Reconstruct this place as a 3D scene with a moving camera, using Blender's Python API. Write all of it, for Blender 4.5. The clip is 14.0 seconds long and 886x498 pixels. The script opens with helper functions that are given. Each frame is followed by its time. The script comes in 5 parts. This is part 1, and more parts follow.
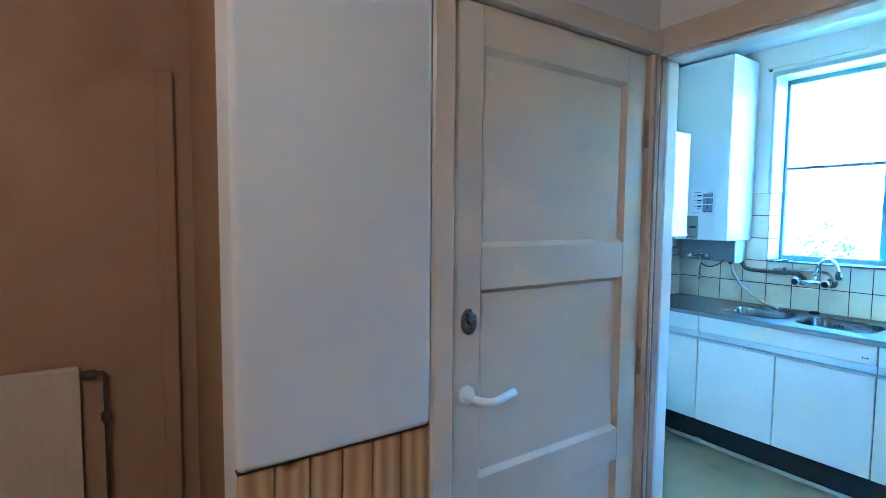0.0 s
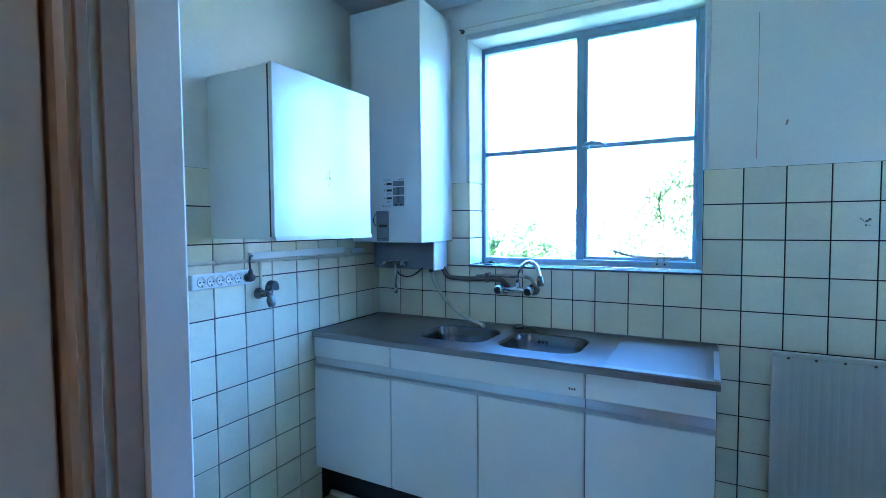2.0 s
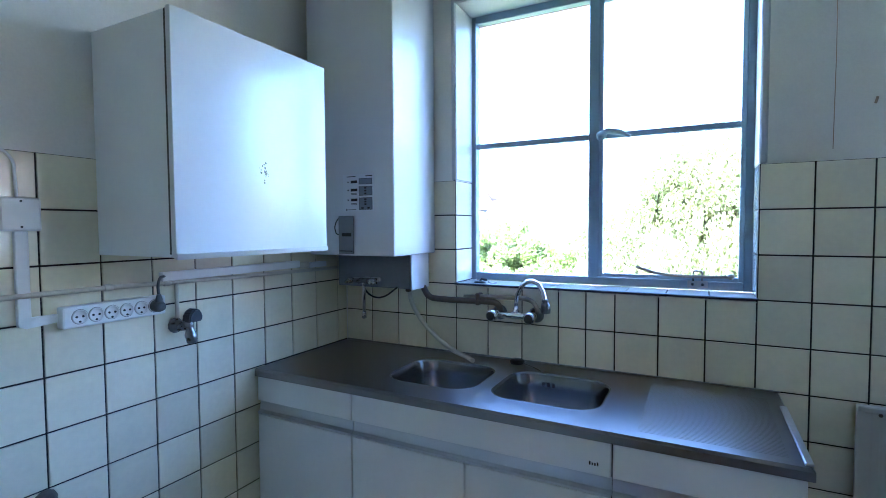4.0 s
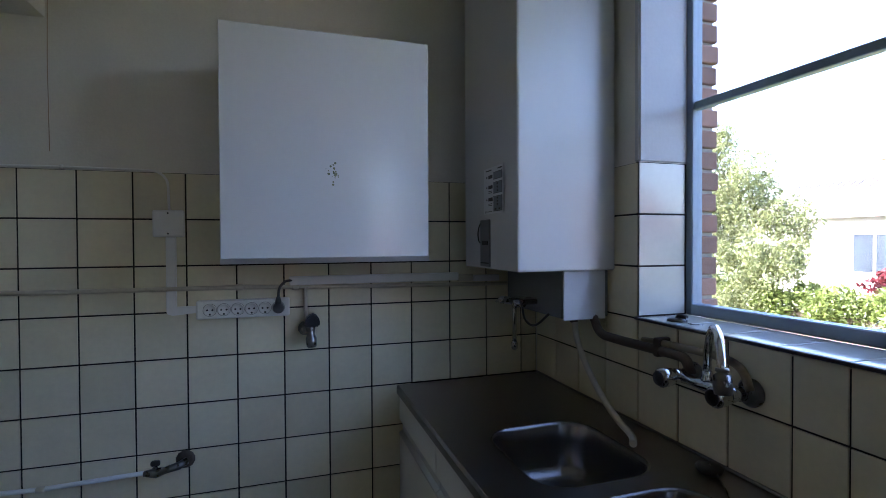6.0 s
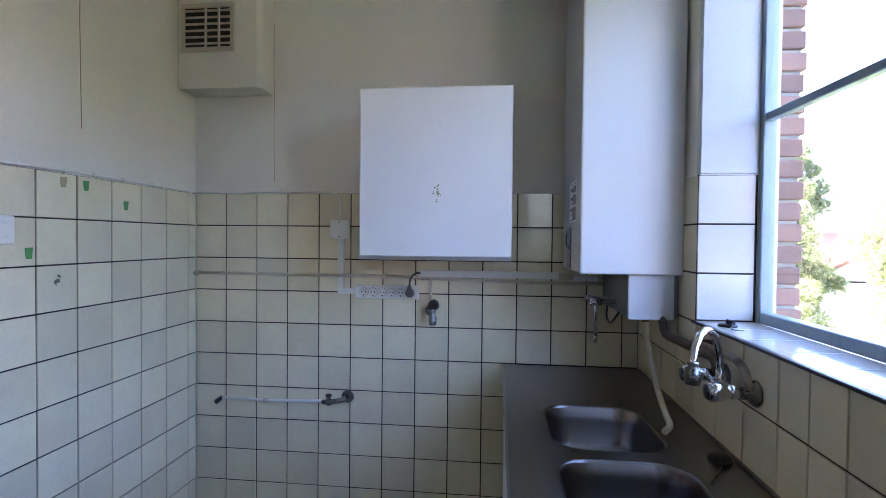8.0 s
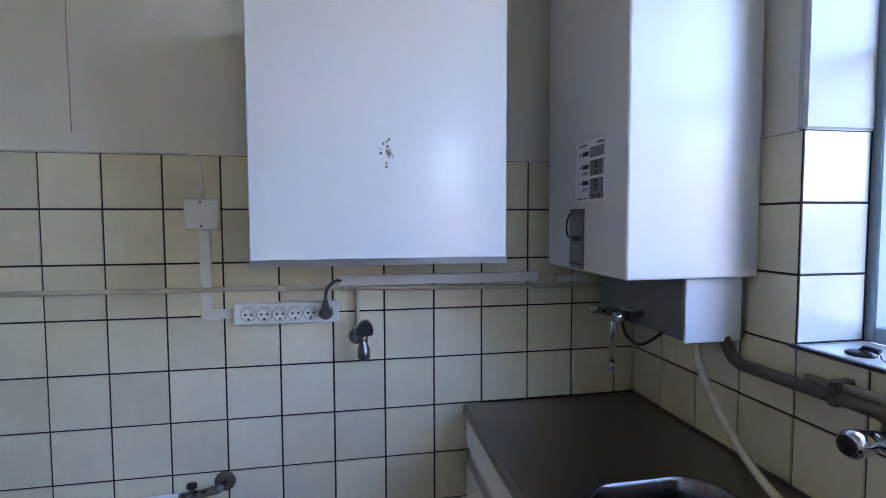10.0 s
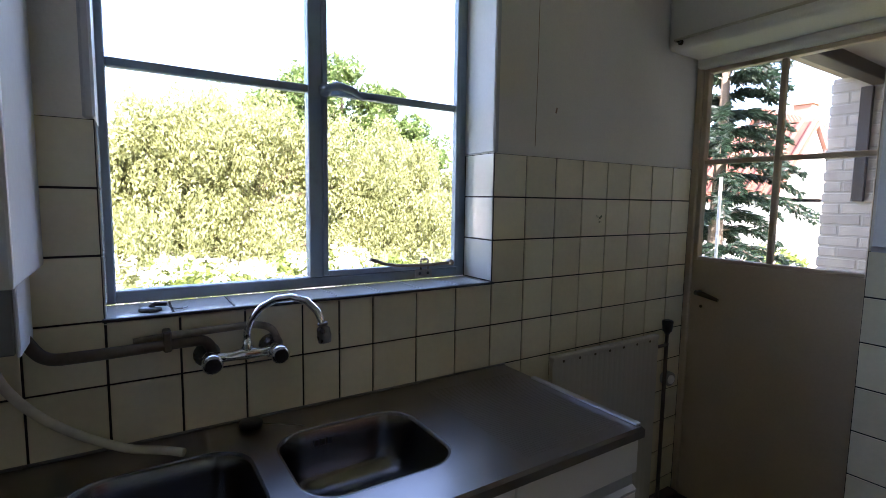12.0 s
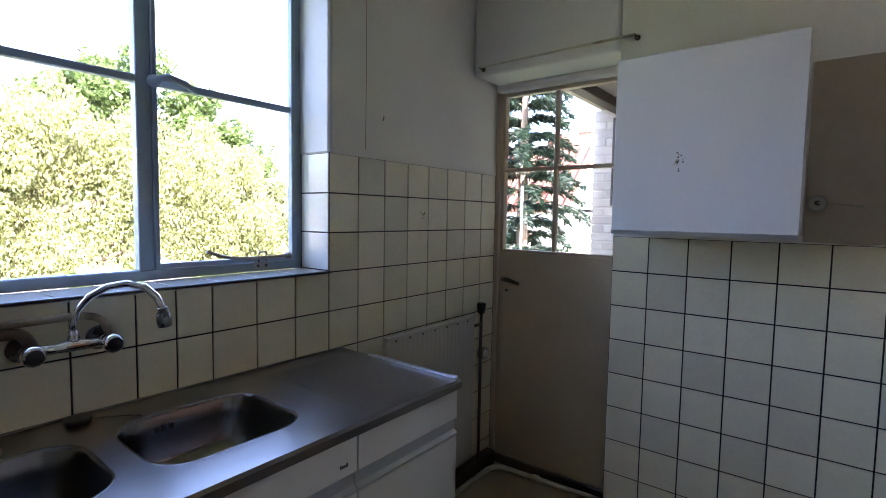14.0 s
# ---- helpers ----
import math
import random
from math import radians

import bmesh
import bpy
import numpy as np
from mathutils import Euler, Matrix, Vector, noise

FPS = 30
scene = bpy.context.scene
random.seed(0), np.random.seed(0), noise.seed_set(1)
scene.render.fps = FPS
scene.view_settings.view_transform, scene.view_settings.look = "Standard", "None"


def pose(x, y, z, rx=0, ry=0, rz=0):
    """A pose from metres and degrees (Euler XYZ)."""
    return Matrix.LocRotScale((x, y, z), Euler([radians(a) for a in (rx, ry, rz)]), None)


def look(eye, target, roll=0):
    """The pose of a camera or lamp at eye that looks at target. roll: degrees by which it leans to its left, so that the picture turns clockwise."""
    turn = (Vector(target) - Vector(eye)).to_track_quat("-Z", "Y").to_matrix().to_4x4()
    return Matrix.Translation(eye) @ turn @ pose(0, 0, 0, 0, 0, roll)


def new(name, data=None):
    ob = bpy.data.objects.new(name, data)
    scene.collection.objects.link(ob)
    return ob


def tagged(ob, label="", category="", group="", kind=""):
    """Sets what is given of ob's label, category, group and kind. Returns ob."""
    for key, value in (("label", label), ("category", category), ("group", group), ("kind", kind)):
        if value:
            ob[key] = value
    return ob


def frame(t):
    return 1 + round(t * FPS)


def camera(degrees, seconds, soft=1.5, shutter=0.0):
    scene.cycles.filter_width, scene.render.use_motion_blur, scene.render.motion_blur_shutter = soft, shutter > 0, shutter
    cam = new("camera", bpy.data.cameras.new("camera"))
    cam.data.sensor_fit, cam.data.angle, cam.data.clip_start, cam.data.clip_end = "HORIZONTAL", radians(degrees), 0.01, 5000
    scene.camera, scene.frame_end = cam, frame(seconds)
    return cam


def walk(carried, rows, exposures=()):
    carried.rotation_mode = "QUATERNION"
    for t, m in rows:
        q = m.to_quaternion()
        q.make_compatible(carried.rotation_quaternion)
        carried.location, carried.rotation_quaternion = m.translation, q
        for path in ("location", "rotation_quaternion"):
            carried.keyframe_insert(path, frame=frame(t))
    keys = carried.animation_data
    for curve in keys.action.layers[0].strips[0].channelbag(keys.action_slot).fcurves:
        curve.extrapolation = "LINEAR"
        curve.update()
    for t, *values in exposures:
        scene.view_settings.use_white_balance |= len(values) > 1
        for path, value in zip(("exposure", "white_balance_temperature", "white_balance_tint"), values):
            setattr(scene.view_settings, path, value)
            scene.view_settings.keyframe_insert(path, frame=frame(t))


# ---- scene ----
cam = camera(84.1, 14.0, 0.8)
PATH = [
    (0, (-1.61, -2.138, 1.487), (-0.5, -0.479, 1.356), 0.5),
    (0.5, (-1.389, -1.942, 1.464), (0.056, -0.565, 1.332), 0.2),
    (1, (-0.989, -1.83, 1.456), (0.64, -0.678, 1.327), -0.1),
    (1.5, (-0.639, -1.798, 1.44), (1.057, -0.743, 1.329), -0.4),
    (2, (-0.386, -1.766, 1.429), (1.369, -0.811, 1.335), -0.4),
    (2.5, (-0.26, -1.741, 1.423), (1.536, -0.864, 1.344), -0.3),
    (5, (0.527, -1.491, 1.479), (2.19, -0.387, 1.358), -0.4),
    (5.5, (0.813, -1.618, 1.436), (2.076, -0.069, 1.366), -0.4),
    (6, (1.07, -1.793, 1.436), (1.681, 0.111, 1.406), -0.3),
    (6.5, (1.295, -1.949, 1.416), (1.465, 0.043, 1.393), 0.3),
    (7, (1.392, -2.1, 1.418), (1.339, -0.101, 1.391), 0.6),
    (7.5, (1.439, -2.235, 1.441), (1.216, -0.248, 1.409), 0.6),
    (10, (1.124, -1.484, 1.476), (1.486, 0.48, 1.365), -0.2),
    (10.5, (0.972, -1.182, 1.463), (2.151, 0.428, 1.323), -0.9),
    (11, (0.87, -0.976, 1.44), (2.72, -0.234, 1.277), -0.6),
    (11.5, (0.785, -0.831, 1.452), (2.743, -1.2, 1.278), 0.2),
    (12, (0.696, -0.658, 1.498), (2.368, -1.738, 1.301), 0.9),
    (12.5, (0.602, -0.564, 1.495), (2.149, -1.817, 1.304), 0.6),
    (13, (0.551, -0.534, 1.467), (2.002, -1.898, 1.291), 0.6),
    (13.5, (0.537, -0.521, 1.458), (1.872, -1.999, 1.296), 0.7),
    (14, (0.555, -0.518, 1.435), (1.774, -2.098, 1.298), 1.0),
]
EXPOSURES = [(0.0, 6.9, 3550, -3), (0.5, 6.4, 3500, 0), (1.0, 5.95, 3500, 3), (2.0, 5.6, 3850, 9), (2.7, 5.3, 4150, 13), (4.8, 4.7, 5100, 24), (5.5, 3.85, 5500, 26), (6.0, 3.55, 5700, 28), (6.5, 3.95, 5900, 30), (7.0, 4.35, 5750, 32), (7.5, 4.62, 5750, 33), (10.0, 4.85, 5650, 32), (10.6, 4.3, 5700, 30), (11.0, 3.65, 5750, 29), (11.5, 3.55, 6000, 30), (12.0, 3.7, 6150, 31), (12.5, 3.97, 6050, 32), (14.0, 4.25, 5950, 32)]
walk(cam, [(t, look(eye, target, roll)) for t, eye, target, roll in PATH], EXPOSURES)
# ---------------------------------------------------------------- world and light
SUN_DIR = Vector((-0.72, 0.22, 0.66)).normalized()
world = bpy.data.worlds.new("sky")
scene.world = world
world.use_nodes = True
wn = world.node_tree.nodes
wl = world.node_tree.links
sky = wn.new("ShaderNodeTexSky")
sky.sky_type = "NISHITA"
sky.sun_disc = False
sky.sun_elevation = math.asin(SUN_DIR.z)
sky.sun_rotation = math.atan2(SUN_DIR.x, SUN_DIR.y)
sky.air_density, sky.dust_density, sky.ozone_density = 1.0, 2.5, 1.0
wl.new(sky.outputs[0], wn["Background"].inputs[0])
wn["Background"].inputs[1].default_value = 0.15
sun = new("sun", bpy.data.lights.new("sun", "SUN"))
sun.data.energy, sun.data.angle, sun.data.color = 4.8, radians(0.5), (1.0, 0.95, 0.86)
sun.matrix_world = look(SUN_DIR * 30, (0, 0, 0))


# ---------------------------------------------------------------- materials
def mat(name, color, rough=0.5, metal=0.0, spread=0.12, scale=6.0, fine=60.0, bump=0.0, spec=0.5, piece=0.0, stain=None, stain_at=0.62, coat=0.0, stretch=(1, 1, 1)):
    m = bpy.data.materials.new(name)
    m.use_nodes = True
    n, l = m.node_tree.nodes, m.node_tree.links
    bsdf = n["Principled BSDF"]
    bsdf.inputs["Roughness"].default_value = rough
    bsdf.inputs["Metallic"].default_value = metal
    bsdf.inputs["Specular IOR Level"].default_value = spec
    bsdf.inputs["Coat Weight"].default_value = coat
    tc = n.new("ShaderNodeTexCoord")
    mp = n.new("ShaderNodeMapping")
    mp.inputs["Scale"].default_value = stretch
    l.new(tc.outputs["Object"], mp.inputs[0])
    if piece:
        oi = n.new("ShaderNodeObjectInfo")
        ad = n.new("ShaderNodeVectorMath")
        ad.operation = "ADD"
        sc = n.new("ShaderNodeVectorMath")
        sc.operation = "SCALE"
        sc.inputs[0].default_value = (7.0, 5.0, 9.0)
        l.new(oi.outputs["Random"], sc.inputs["Scale"])
        l.new(tc.outputs["Object"], ad.inputs[0])
        l.new(sc.outputs[0], ad.inputs[1])
        l.new(ad.outputs[0], mp.inputs[0])
    big, small = n.new("ShaderNodeTexNoise"), n.new("ShaderNodeTexNoise")
    big.inputs["Scale"].default_value, small.inputs["Scale"].default_value = scale, fine
    big.inputs["Detail"].default_value = small.inputs["Detail"].default_value = 4
    l.new(mp.outputs[0], big.inputs["Vector"])
    l.new(mp.outputs[0], small.inputs["Vector"])
    mixn = n.new("ShaderNodeMath")
    mixn.operation = "MULTIPLY_ADD"
    l.new(big.outputs[0], mixn.inputs[0])
    mixn.inputs[1].default_value = 0.65
    half = n.new("ShaderNodeMath")
    half.operation = "MULTIPLY"
    half.inputs[1].default_value = 0.35
    l.new(small.outputs[0], half.inputs[0])
    l.new(half.outputs[0], mixn.inputs[2])
    ramp = n.new("ShaderNodeValToRGB")
    lo = [max(0, c * (1 - spread)) for c in color]
    hi = [min(1, c * (1 + spread)) for c in color]
    ramp.color_ramp.elements[0].position, ramp.color_ramp.elements[1].position = 0.3, 0.7
    ramp.color_ramp.elements[0].color, ramp.color_ramp.elements[1].color = (*lo, 1), (*hi, 1)
    l.new(mixn.outputs[0], ramp.inputs[0])
    out = ramp.outputs[0]
    if piece:
        mul = n.new("ShaderNodeMixRGB")
        mul.blend_type = "MULTIPLY"
        mul.inputs[0].default_value = 1
        mr = n.new("ShaderNodeMapRange")
        mr.inputs["To Min"].default_value, mr.inputs["To Max"].default_value = 1 - piece, 1 + piece * 0.4
        l.new(oi.outputs["Random"], mr.inputs[0])
        l.new(out, mul.inputs[1])
        l.new(mr.outputs[0], mul.inputs[2])
        out = mul.outputs[0]
    if stain:
        st = n.new("ShaderNodeTexNoise")
        st.inputs["Scale"].default_value, st.inputs["Detail"].default_value = scale * 0.6, 8
        l.new(mp.outputs[0], st.inputs["Vector"])
        sr = n.new("ShaderNodeValToRGB")
        sr.color_ramp.elements[0].position, sr.color_ramp.elements[1].position = stain_at, stain_at + 0.14
        l.new(st.outputs[0], sr.inputs[0])
        mx = n.new("ShaderNodeMixRGB")
        l.new(sr.outputs[0], mx.inputs[0])
        l.new(out, mx.inputs[1])
        mx.inputs[2].default_value = (*stain, 1)
        out = mx.outputs[0]
    l.new(out, bsdf.inputs["Base Color"])
    rr = n.new("ShaderNodeMapRange")
    rr.inputs["To Min"].default_value, rr.inputs["To Max"].default_value = max(0.02, rough * 0.8), min(1, rough * 1.2)
    l.new(mixn.outputs[0], rr.inputs[0])
    l.new(rr.outputs[0], bsdf.inputs["Roughness"])
    if bump:
        bp = n.new("ShaderNodeBump")
        bp.inputs["Strength"].default_value, bp.inputs["Distance"].default_value = 1.0, bump
        l.new(mixn.outputs[0], bp.inputs["Height"])
        l.new(bp.outputs[0], bsdf.inputs["Normal"])
    return m


def wood_mat(name, dark, light, rings=9.0):
    m = mat(name, light, 0.42, spread=0.15, scale=5, fine=80, stretch=(1, 1, 0.12))
    n, l = m.node_tree.nodes, m.node_tree.links
    bsdf = n["Principled BSDF"]
    tc, mp = n.new("ShaderNodeTexCoord"), n.new("ShaderNodeMapping")
    mp.inputs["Scale"].default_value = (1, 1, 0.14)
    oi = n.new("ShaderNodeObjectInfo")
    l.new(tc.outputs["Object"], mp.inputs[0])
    l.new(oi.outputs["Random"], mp.inputs["Location"])
    wv = n.new("ShaderNodeTexWave")
    wv.inputs["Scale"].default_value, wv.inputs["Distortion"].default_value = rings, 6.0
    wv.inputs["Detail"].default_value = 3
    l.new(mp.outputs[0], wv.inputs["Vector"])
    kn = n.new("ShaderNodeTexVoronoi")
    kn.inputs["Scale"].default_value = 5
    l.new(tc.outputs["Object"], kn.inputs["Vector"])
    kr = n.new("ShaderNodeValToRGB")
    kr.color_ramp.elements[0].position, kr.color_ramp.elements[1].position = 0.05, 0.13
    kr.color_ramp.elements[0].color, kr.color_ramp.elements[1].color = (*[c * 0.5 for c in dark], 1), (1, 1, 1, 1)
    l.new(kn.outputs["Distance"], kr.inputs[0])
    mx = n.new("ShaderNodeMixRGB")
    mx.inputs[1].default_value, mx.inputs[2].default_value = (*light, 1), (*dark, 1)
    l.new(wv.outputs["Fac"], mx.inputs[0])
    mu = n.new("ShaderNodeMixRGB")
    mu.blend_type = "MULTIPLY"
    mu.inputs[0].default_value = 1
    l.new(mx.outputs[0], mu.inputs[1])
    l.new(kr.outputs[0], mu.inputs[2])
    l.new(mu.outputs[0], bsdf.inputs["Base Color"])
    return m


def glass_mat():
    m = bpy.data.materials.new("window_glass")
    m.use_nodes = True
    n, l = m.node_tree.nodes, m.node_tree.links
    n.remove(n["Principled BSDF"])
    tr, gl, mx = n.new("ShaderNodeBsdfTransparent"), n.new("ShaderNodeBsdfGlossy"), n.new("ShaderNodeMixShader")
    lw, pw, ma = n.new("ShaderNodeLayerWeight"), n.new("ShaderNodeMath"), n.new("ShaderNodeMath")
    lw.inputs[0].default_value = 0.5
    pw.operation, ma.operation = "POWER", "MULTIPLY_ADD"
    pw.inputs[1].default_value = 5
    ma.inputs[1].default_value, ma.inputs[2].default_value = 0.6, 0.03
    l.new(lw.outputs["Facing"], pw.inputs[0])
    l.new(pw.outputs[0], ma.inputs[0])
    tr.inputs[0].default_value = (0.95, 0.97, 0.96, 1)
    gl.inputs["Roughness"].default_value = 0.02
    l.new(ma.outputs[0], mx.inputs[0])
    l.new(tr.outputs[0], mx.inputs[1])
    l.new(gl.outputs[0], mx.inputs[2])
    l.new(mx.outputs[0], n["Material Output"].inputs[0])
    return m


def leaf_mat(name, color, spread=0.4):
    m = bpy.data.materials.new(name)
    m.use_nodes = True
    n, l = m.node_tree.nodes, m.node_tree.links
    bsdf = n["Principled BSDF"]
    ge, ramp = n.new("ShaderNodeNewGeometry"), n.new("ShaderNodeValToRGB")
    ramp.color_ramp.elements[0].color = (*[c * (1 - spread) for c in color], 1)
    ramp.color_ramp.elements[1].color = (*[min(1, c * (1 + spread)) for c in color], 1)
    l.new(ge.outputs["Random Per Island"], ramp.inputs[0])
    l.new(ramp.outputs[0], bsdf.inputs["Base Color"])
    bsdf.inputs["Roughness"].default_value = 0.5
    tl, mx = n.new("ShaderNodeBsdfTranslucent"), n.new("ShaderNodeMixShader")
    l.new(ramp.outputs[0], tl.inputs[0])
    mx.inputs[0].default_value = 0.55
    l.new(bsdf.outputs[0], mx.inputs[1])
    l.new(tl.outputs[0], mx.inputs[2])
    l.new(mx.outputs[0], n["Material Output"].inputs[0])
    return m


M = {}
M["plaster"] = mat("wall_plaster", (0.72, 0.685, 0.615), 0.85, spread=0.07, scale=2.2, fine=140, bump=0.0015, spec=0.2, stain=(0.63, 0.575, 0.48), stain_at=0.64)
M["ceiling"] = mat("ceiling_paint", (0.80, 0.79, 0.75), 0.9, spread=0.05, scale=2, fine=120, bump=0.001, spec=0.2)
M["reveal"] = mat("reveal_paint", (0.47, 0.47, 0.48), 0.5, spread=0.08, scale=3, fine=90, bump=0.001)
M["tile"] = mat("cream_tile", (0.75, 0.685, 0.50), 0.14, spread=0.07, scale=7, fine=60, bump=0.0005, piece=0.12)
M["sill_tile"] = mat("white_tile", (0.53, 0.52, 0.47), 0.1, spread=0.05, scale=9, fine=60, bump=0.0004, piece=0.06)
M["grout"] = mat("dark_grout", (0.02, 0.017, 0.014), 0.95, spread=0.3, scale=8, fine=120, bump=0.001)
M["lino"] = mat("floor_linoleum", (0.37, 0.30, 0.18), 0.4, spread=0.16, scale=3, fine=60, bump=0.0006, stain=(0.17, 0.13, 0.075), stain_at=0.6)
M["carpet"] = mat("hall_floor", (0.22, 0.15, 0.09), 0.7, spread=0.25, scale=5, fine=150, bump=0.002)
M["cream"] = mat("cream_gloss_paint", (0.57, 0.46, 0.33), 0.35, spread=0.07, scale=4, fine=70, bump=0.0006)
M["creamdark"] = mat("worn_brown_paint", (0.33, 0.23, 0.155), 0.5, spread=0.15, scale=6, fine=80, bump=0.0006)
M["white"] = mat("white_paint", (0.74, 0.72, 0.67), 0.55, spread=0.04, scale=3, fine=80, bump=0.0008)
M["hallboard"] = mat("white_wall_board", (0.62, 0.59, 0.54), 0.8, spread=0.04, scale=4, fine=160, bump=0.0008, spec=0.2)
M["hallwall"] = mat("tan_wallpaper", (0.36, 0.225, 0.12), 0.85, spread=0.10, scale=3, fine=120, bump=0.001, spec=0.2, stain=(0.29, 0.175, 0.09), stain_at=0.58)
M["pine"] = wood_mat("varnished_pine", (0.36, 0.19, 0.06), (0.55, 0.33, 0.12))
M["laminate"] = mat("white_laminate", (0.78, 0.77, 0.75), 0.42, spread=0.025, scale=3, fine=60)
M["doorskin"] = mat("white_cupboard_front", (0.70, 0.70, 0.70), 0.17, spread=0.02, scale=3, fine=60)
M["enamel"] = mat("boiler_enamel", (0.64, 0.64, 0.64), 0.25, spread=0.02, scale=3, fine=60)
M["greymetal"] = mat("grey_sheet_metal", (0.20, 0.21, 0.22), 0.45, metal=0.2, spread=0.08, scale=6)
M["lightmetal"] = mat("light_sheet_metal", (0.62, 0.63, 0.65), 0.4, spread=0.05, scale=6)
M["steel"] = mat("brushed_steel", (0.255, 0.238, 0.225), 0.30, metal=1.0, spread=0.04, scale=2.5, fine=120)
# worktop steel darkened: the shade inside the bowls is put into the colour
M["shadedsteel"] = mat("shaded_bowl_steel", (0.165, 0.158, 0.152), 0.25, metal=1.0, spread=0.06, scale=5, fine=160)
M["alu"] = mat("aluminium_strip", (0.62, 0.62, 0.64), 0.32, metal=1.0, spread=0.06, scale=5, fine=150)
M["chrome"] = mat("chrome", (0.72, 0.73, 0.75), 0.09, metal=1.0, spread=0.05, scale=20)
M["oldchrome"] = mat("dull_chrome", (0.19, 0.185, 0.18), 0.28, metal=1.0, spread=0.25, scale=40)
M["oldpipe"] = mat("old_painted_pipe", (0.09, 0.068, 0.048), 0.5, spread=0.3, scale=18, fine=90, bump=0.001, stain=(0.05, 0.036, 0.026), stain_at=0.55)
M["creampipe"] = mat("cream_painted_pipe", (0.55, 0.49, 0.38), 0.45, spread=0.15, scale=14, fine=90, bump=0.0008, stain=(0.30, 0.22, 0.14), stain_at=0.66)
M["plastic"] = mat("white_plastic", (0.76, 0.75, 0.72), 0.38, spread=0.03, scale=10)
M["plasticdark"] = mat("socket_dark", (0.03, 0.03, 0.03), 0.5, spread=0.2)
M["greyplastic"] = mat("grey_plastic", (0.34, 0.33, 0.31), 0.5, spread=0.1, scale=15)
M["black"] = mat("black_plastic", (0.018, 0.018, 0.02), 0.4, spread=0.3, scale=10)
M["plinth"] = mat("black_plinth", (0.012, 0.012, 0.014), 0.5, spread=0.3, scale=4)
M["label"] = mat("grey_label", (0.62, 0.63, 0.65), 0.5, spread=0.03)
M["labelblue"] = mat("slate_label_field", (0.17, 0.19, 0.22), 0.5, spread=0.05)
M["bluegrey"] = mat("blue_grey_frame_paint", (0.26, 0.33, 0.40), 0.42, spread=0.08, scale=9, fine=90, bump=0.0008, stain=(0.17, 0.19, 0.20), stain_at=0.66)
M["doorpaint"] = mat("beige_door_paint", (0.48, 0.38, 0.26), 0.5, spread=0.08, scale=3, fine=80, bump=0.0007, stain=(0.27, 0.215, 0.14), stain_at=0.62)
M["radiator"] = mat("radiator_enamel", (0.50, 0.47, 0.40), 0.35, spread=0.06, scale=5, fine=70, stain=(0.42, 0.36, 0.27), stain_at=0.66)
M["hose"] = mat("cream_rubber_hose", (0.52, 0.48, 0.39), 0.5, spread=0.15, scale=14, stain=(0.25, 0.2, 0.14), stain_at=0.66)
M["baseboard"] = mat("dark_baseboard", (0.06, 0.042, 0.028), 0.5, spread=0.3, scale=8)
M["brass"] = mat("dark_brass", (0.09, 0.07, 0.045), 0.35, metal=1.0, spread=0.2, scale=20)
M["green"] = mat("green_sticker", (0.06, 0.26, 0.06), 0.5, spread=0.2, scale=30)
M["tan"] = mat("tan_sticker", (0.42, 0.34, 0.20), 0.5, spread=0.2, scale=30)
M["dirt"] = mat("dark_residue", (0.16, 0.17, 0.10), 0.8, spread=0.6, scale=60)
M["brick"] = mat("red_brick", (0.27, 0.15, 0.11), 0.85, spread=0.25, scale=14, fine=120, bump=0.003, piece=0.3)
M["brickwall"] = mat("brick_wall", (0.30, 0.155, 0.105), 0.9, spread=0.25, scale=5, fine=80, bump=0.003)
M["palebrick"] = mat("pale_brick", (0.50, 0.42, 0.36), 0.85, spread=0.18, scale=14, fine=120, bump=0.003, piece=0.2)
M["mortar"] = mat("mortar", (0.34, 0.31, 0.27), 0.95, spread=0.15, scale=12, bump=0.002)
M["mortardark"] = mat("pale_mortar", (0.44, 0.38, 0.33), 0.95, spread=0.15, scale=12, bump=0.002)
M["darkwood"] = mat("dark_stained_wood", (0.05, 0.032, 0.022), 0.6, spread=0.3, scale=9, bump=0.001)
M["darkplastic"] = mat("dark_grey_plastic", (0.07, 0.07, 0.07), 0.45, spread=0.15, scale=15)
M["render"] = mat("white_render", (0.56, 0.52, 0.47), 0.85, spread=0.06, scale=1, fine=20, bump=0.002)
# clay darkened to hold the shade of a slope turned from the sun
M["shadedroof"] = mat("shaded_clay_tile", (0.12, 0.036, 0.02), 0.75, spread=0.35, scale=2, fine=20, bump=0.004)
# clay lightened so that strong sun on these roofs is in the colour
M["sunlitroof"] = mat("sunlit_clay_tile", (0.50, 0.36, 0.31), 0.75, spread=0.2, scale=2, fine=20, bump=0.004)
M["wallpatch"] = mat("bare_wall_patch", (0.44, 0.37, 0.28), 0.85, spread=0.1, scale=3, fine=90, bump=0.001, stain=(0.36, 0.29, 0.21), stain_at=0.6)
M["dirtypipe"] = mat("grimy_beige_pipe", (0.27, 0.225, 0.165), 0.5, spread=0.3, scale=20, fine=90, bump=0.001, stain=(0.06, 0.045, 0.03), stain_at=0.54)
M["greyroof"] = mat("grey_roof", (0.30, 0.27, 0.25), 0.8, spread=0.15, scale=1.5, fine=20, bump=0.004)
M["winglass"] = mat("dark_house_glass", (0.04, 0.05, 0.06), 0.1, spread=0.3, scale=1)
M["board"] = mat("weathered_soffit_board", (0.42, 0.34, 0.28), 0.7, spread=0.15, scale=5, bump=0.001)
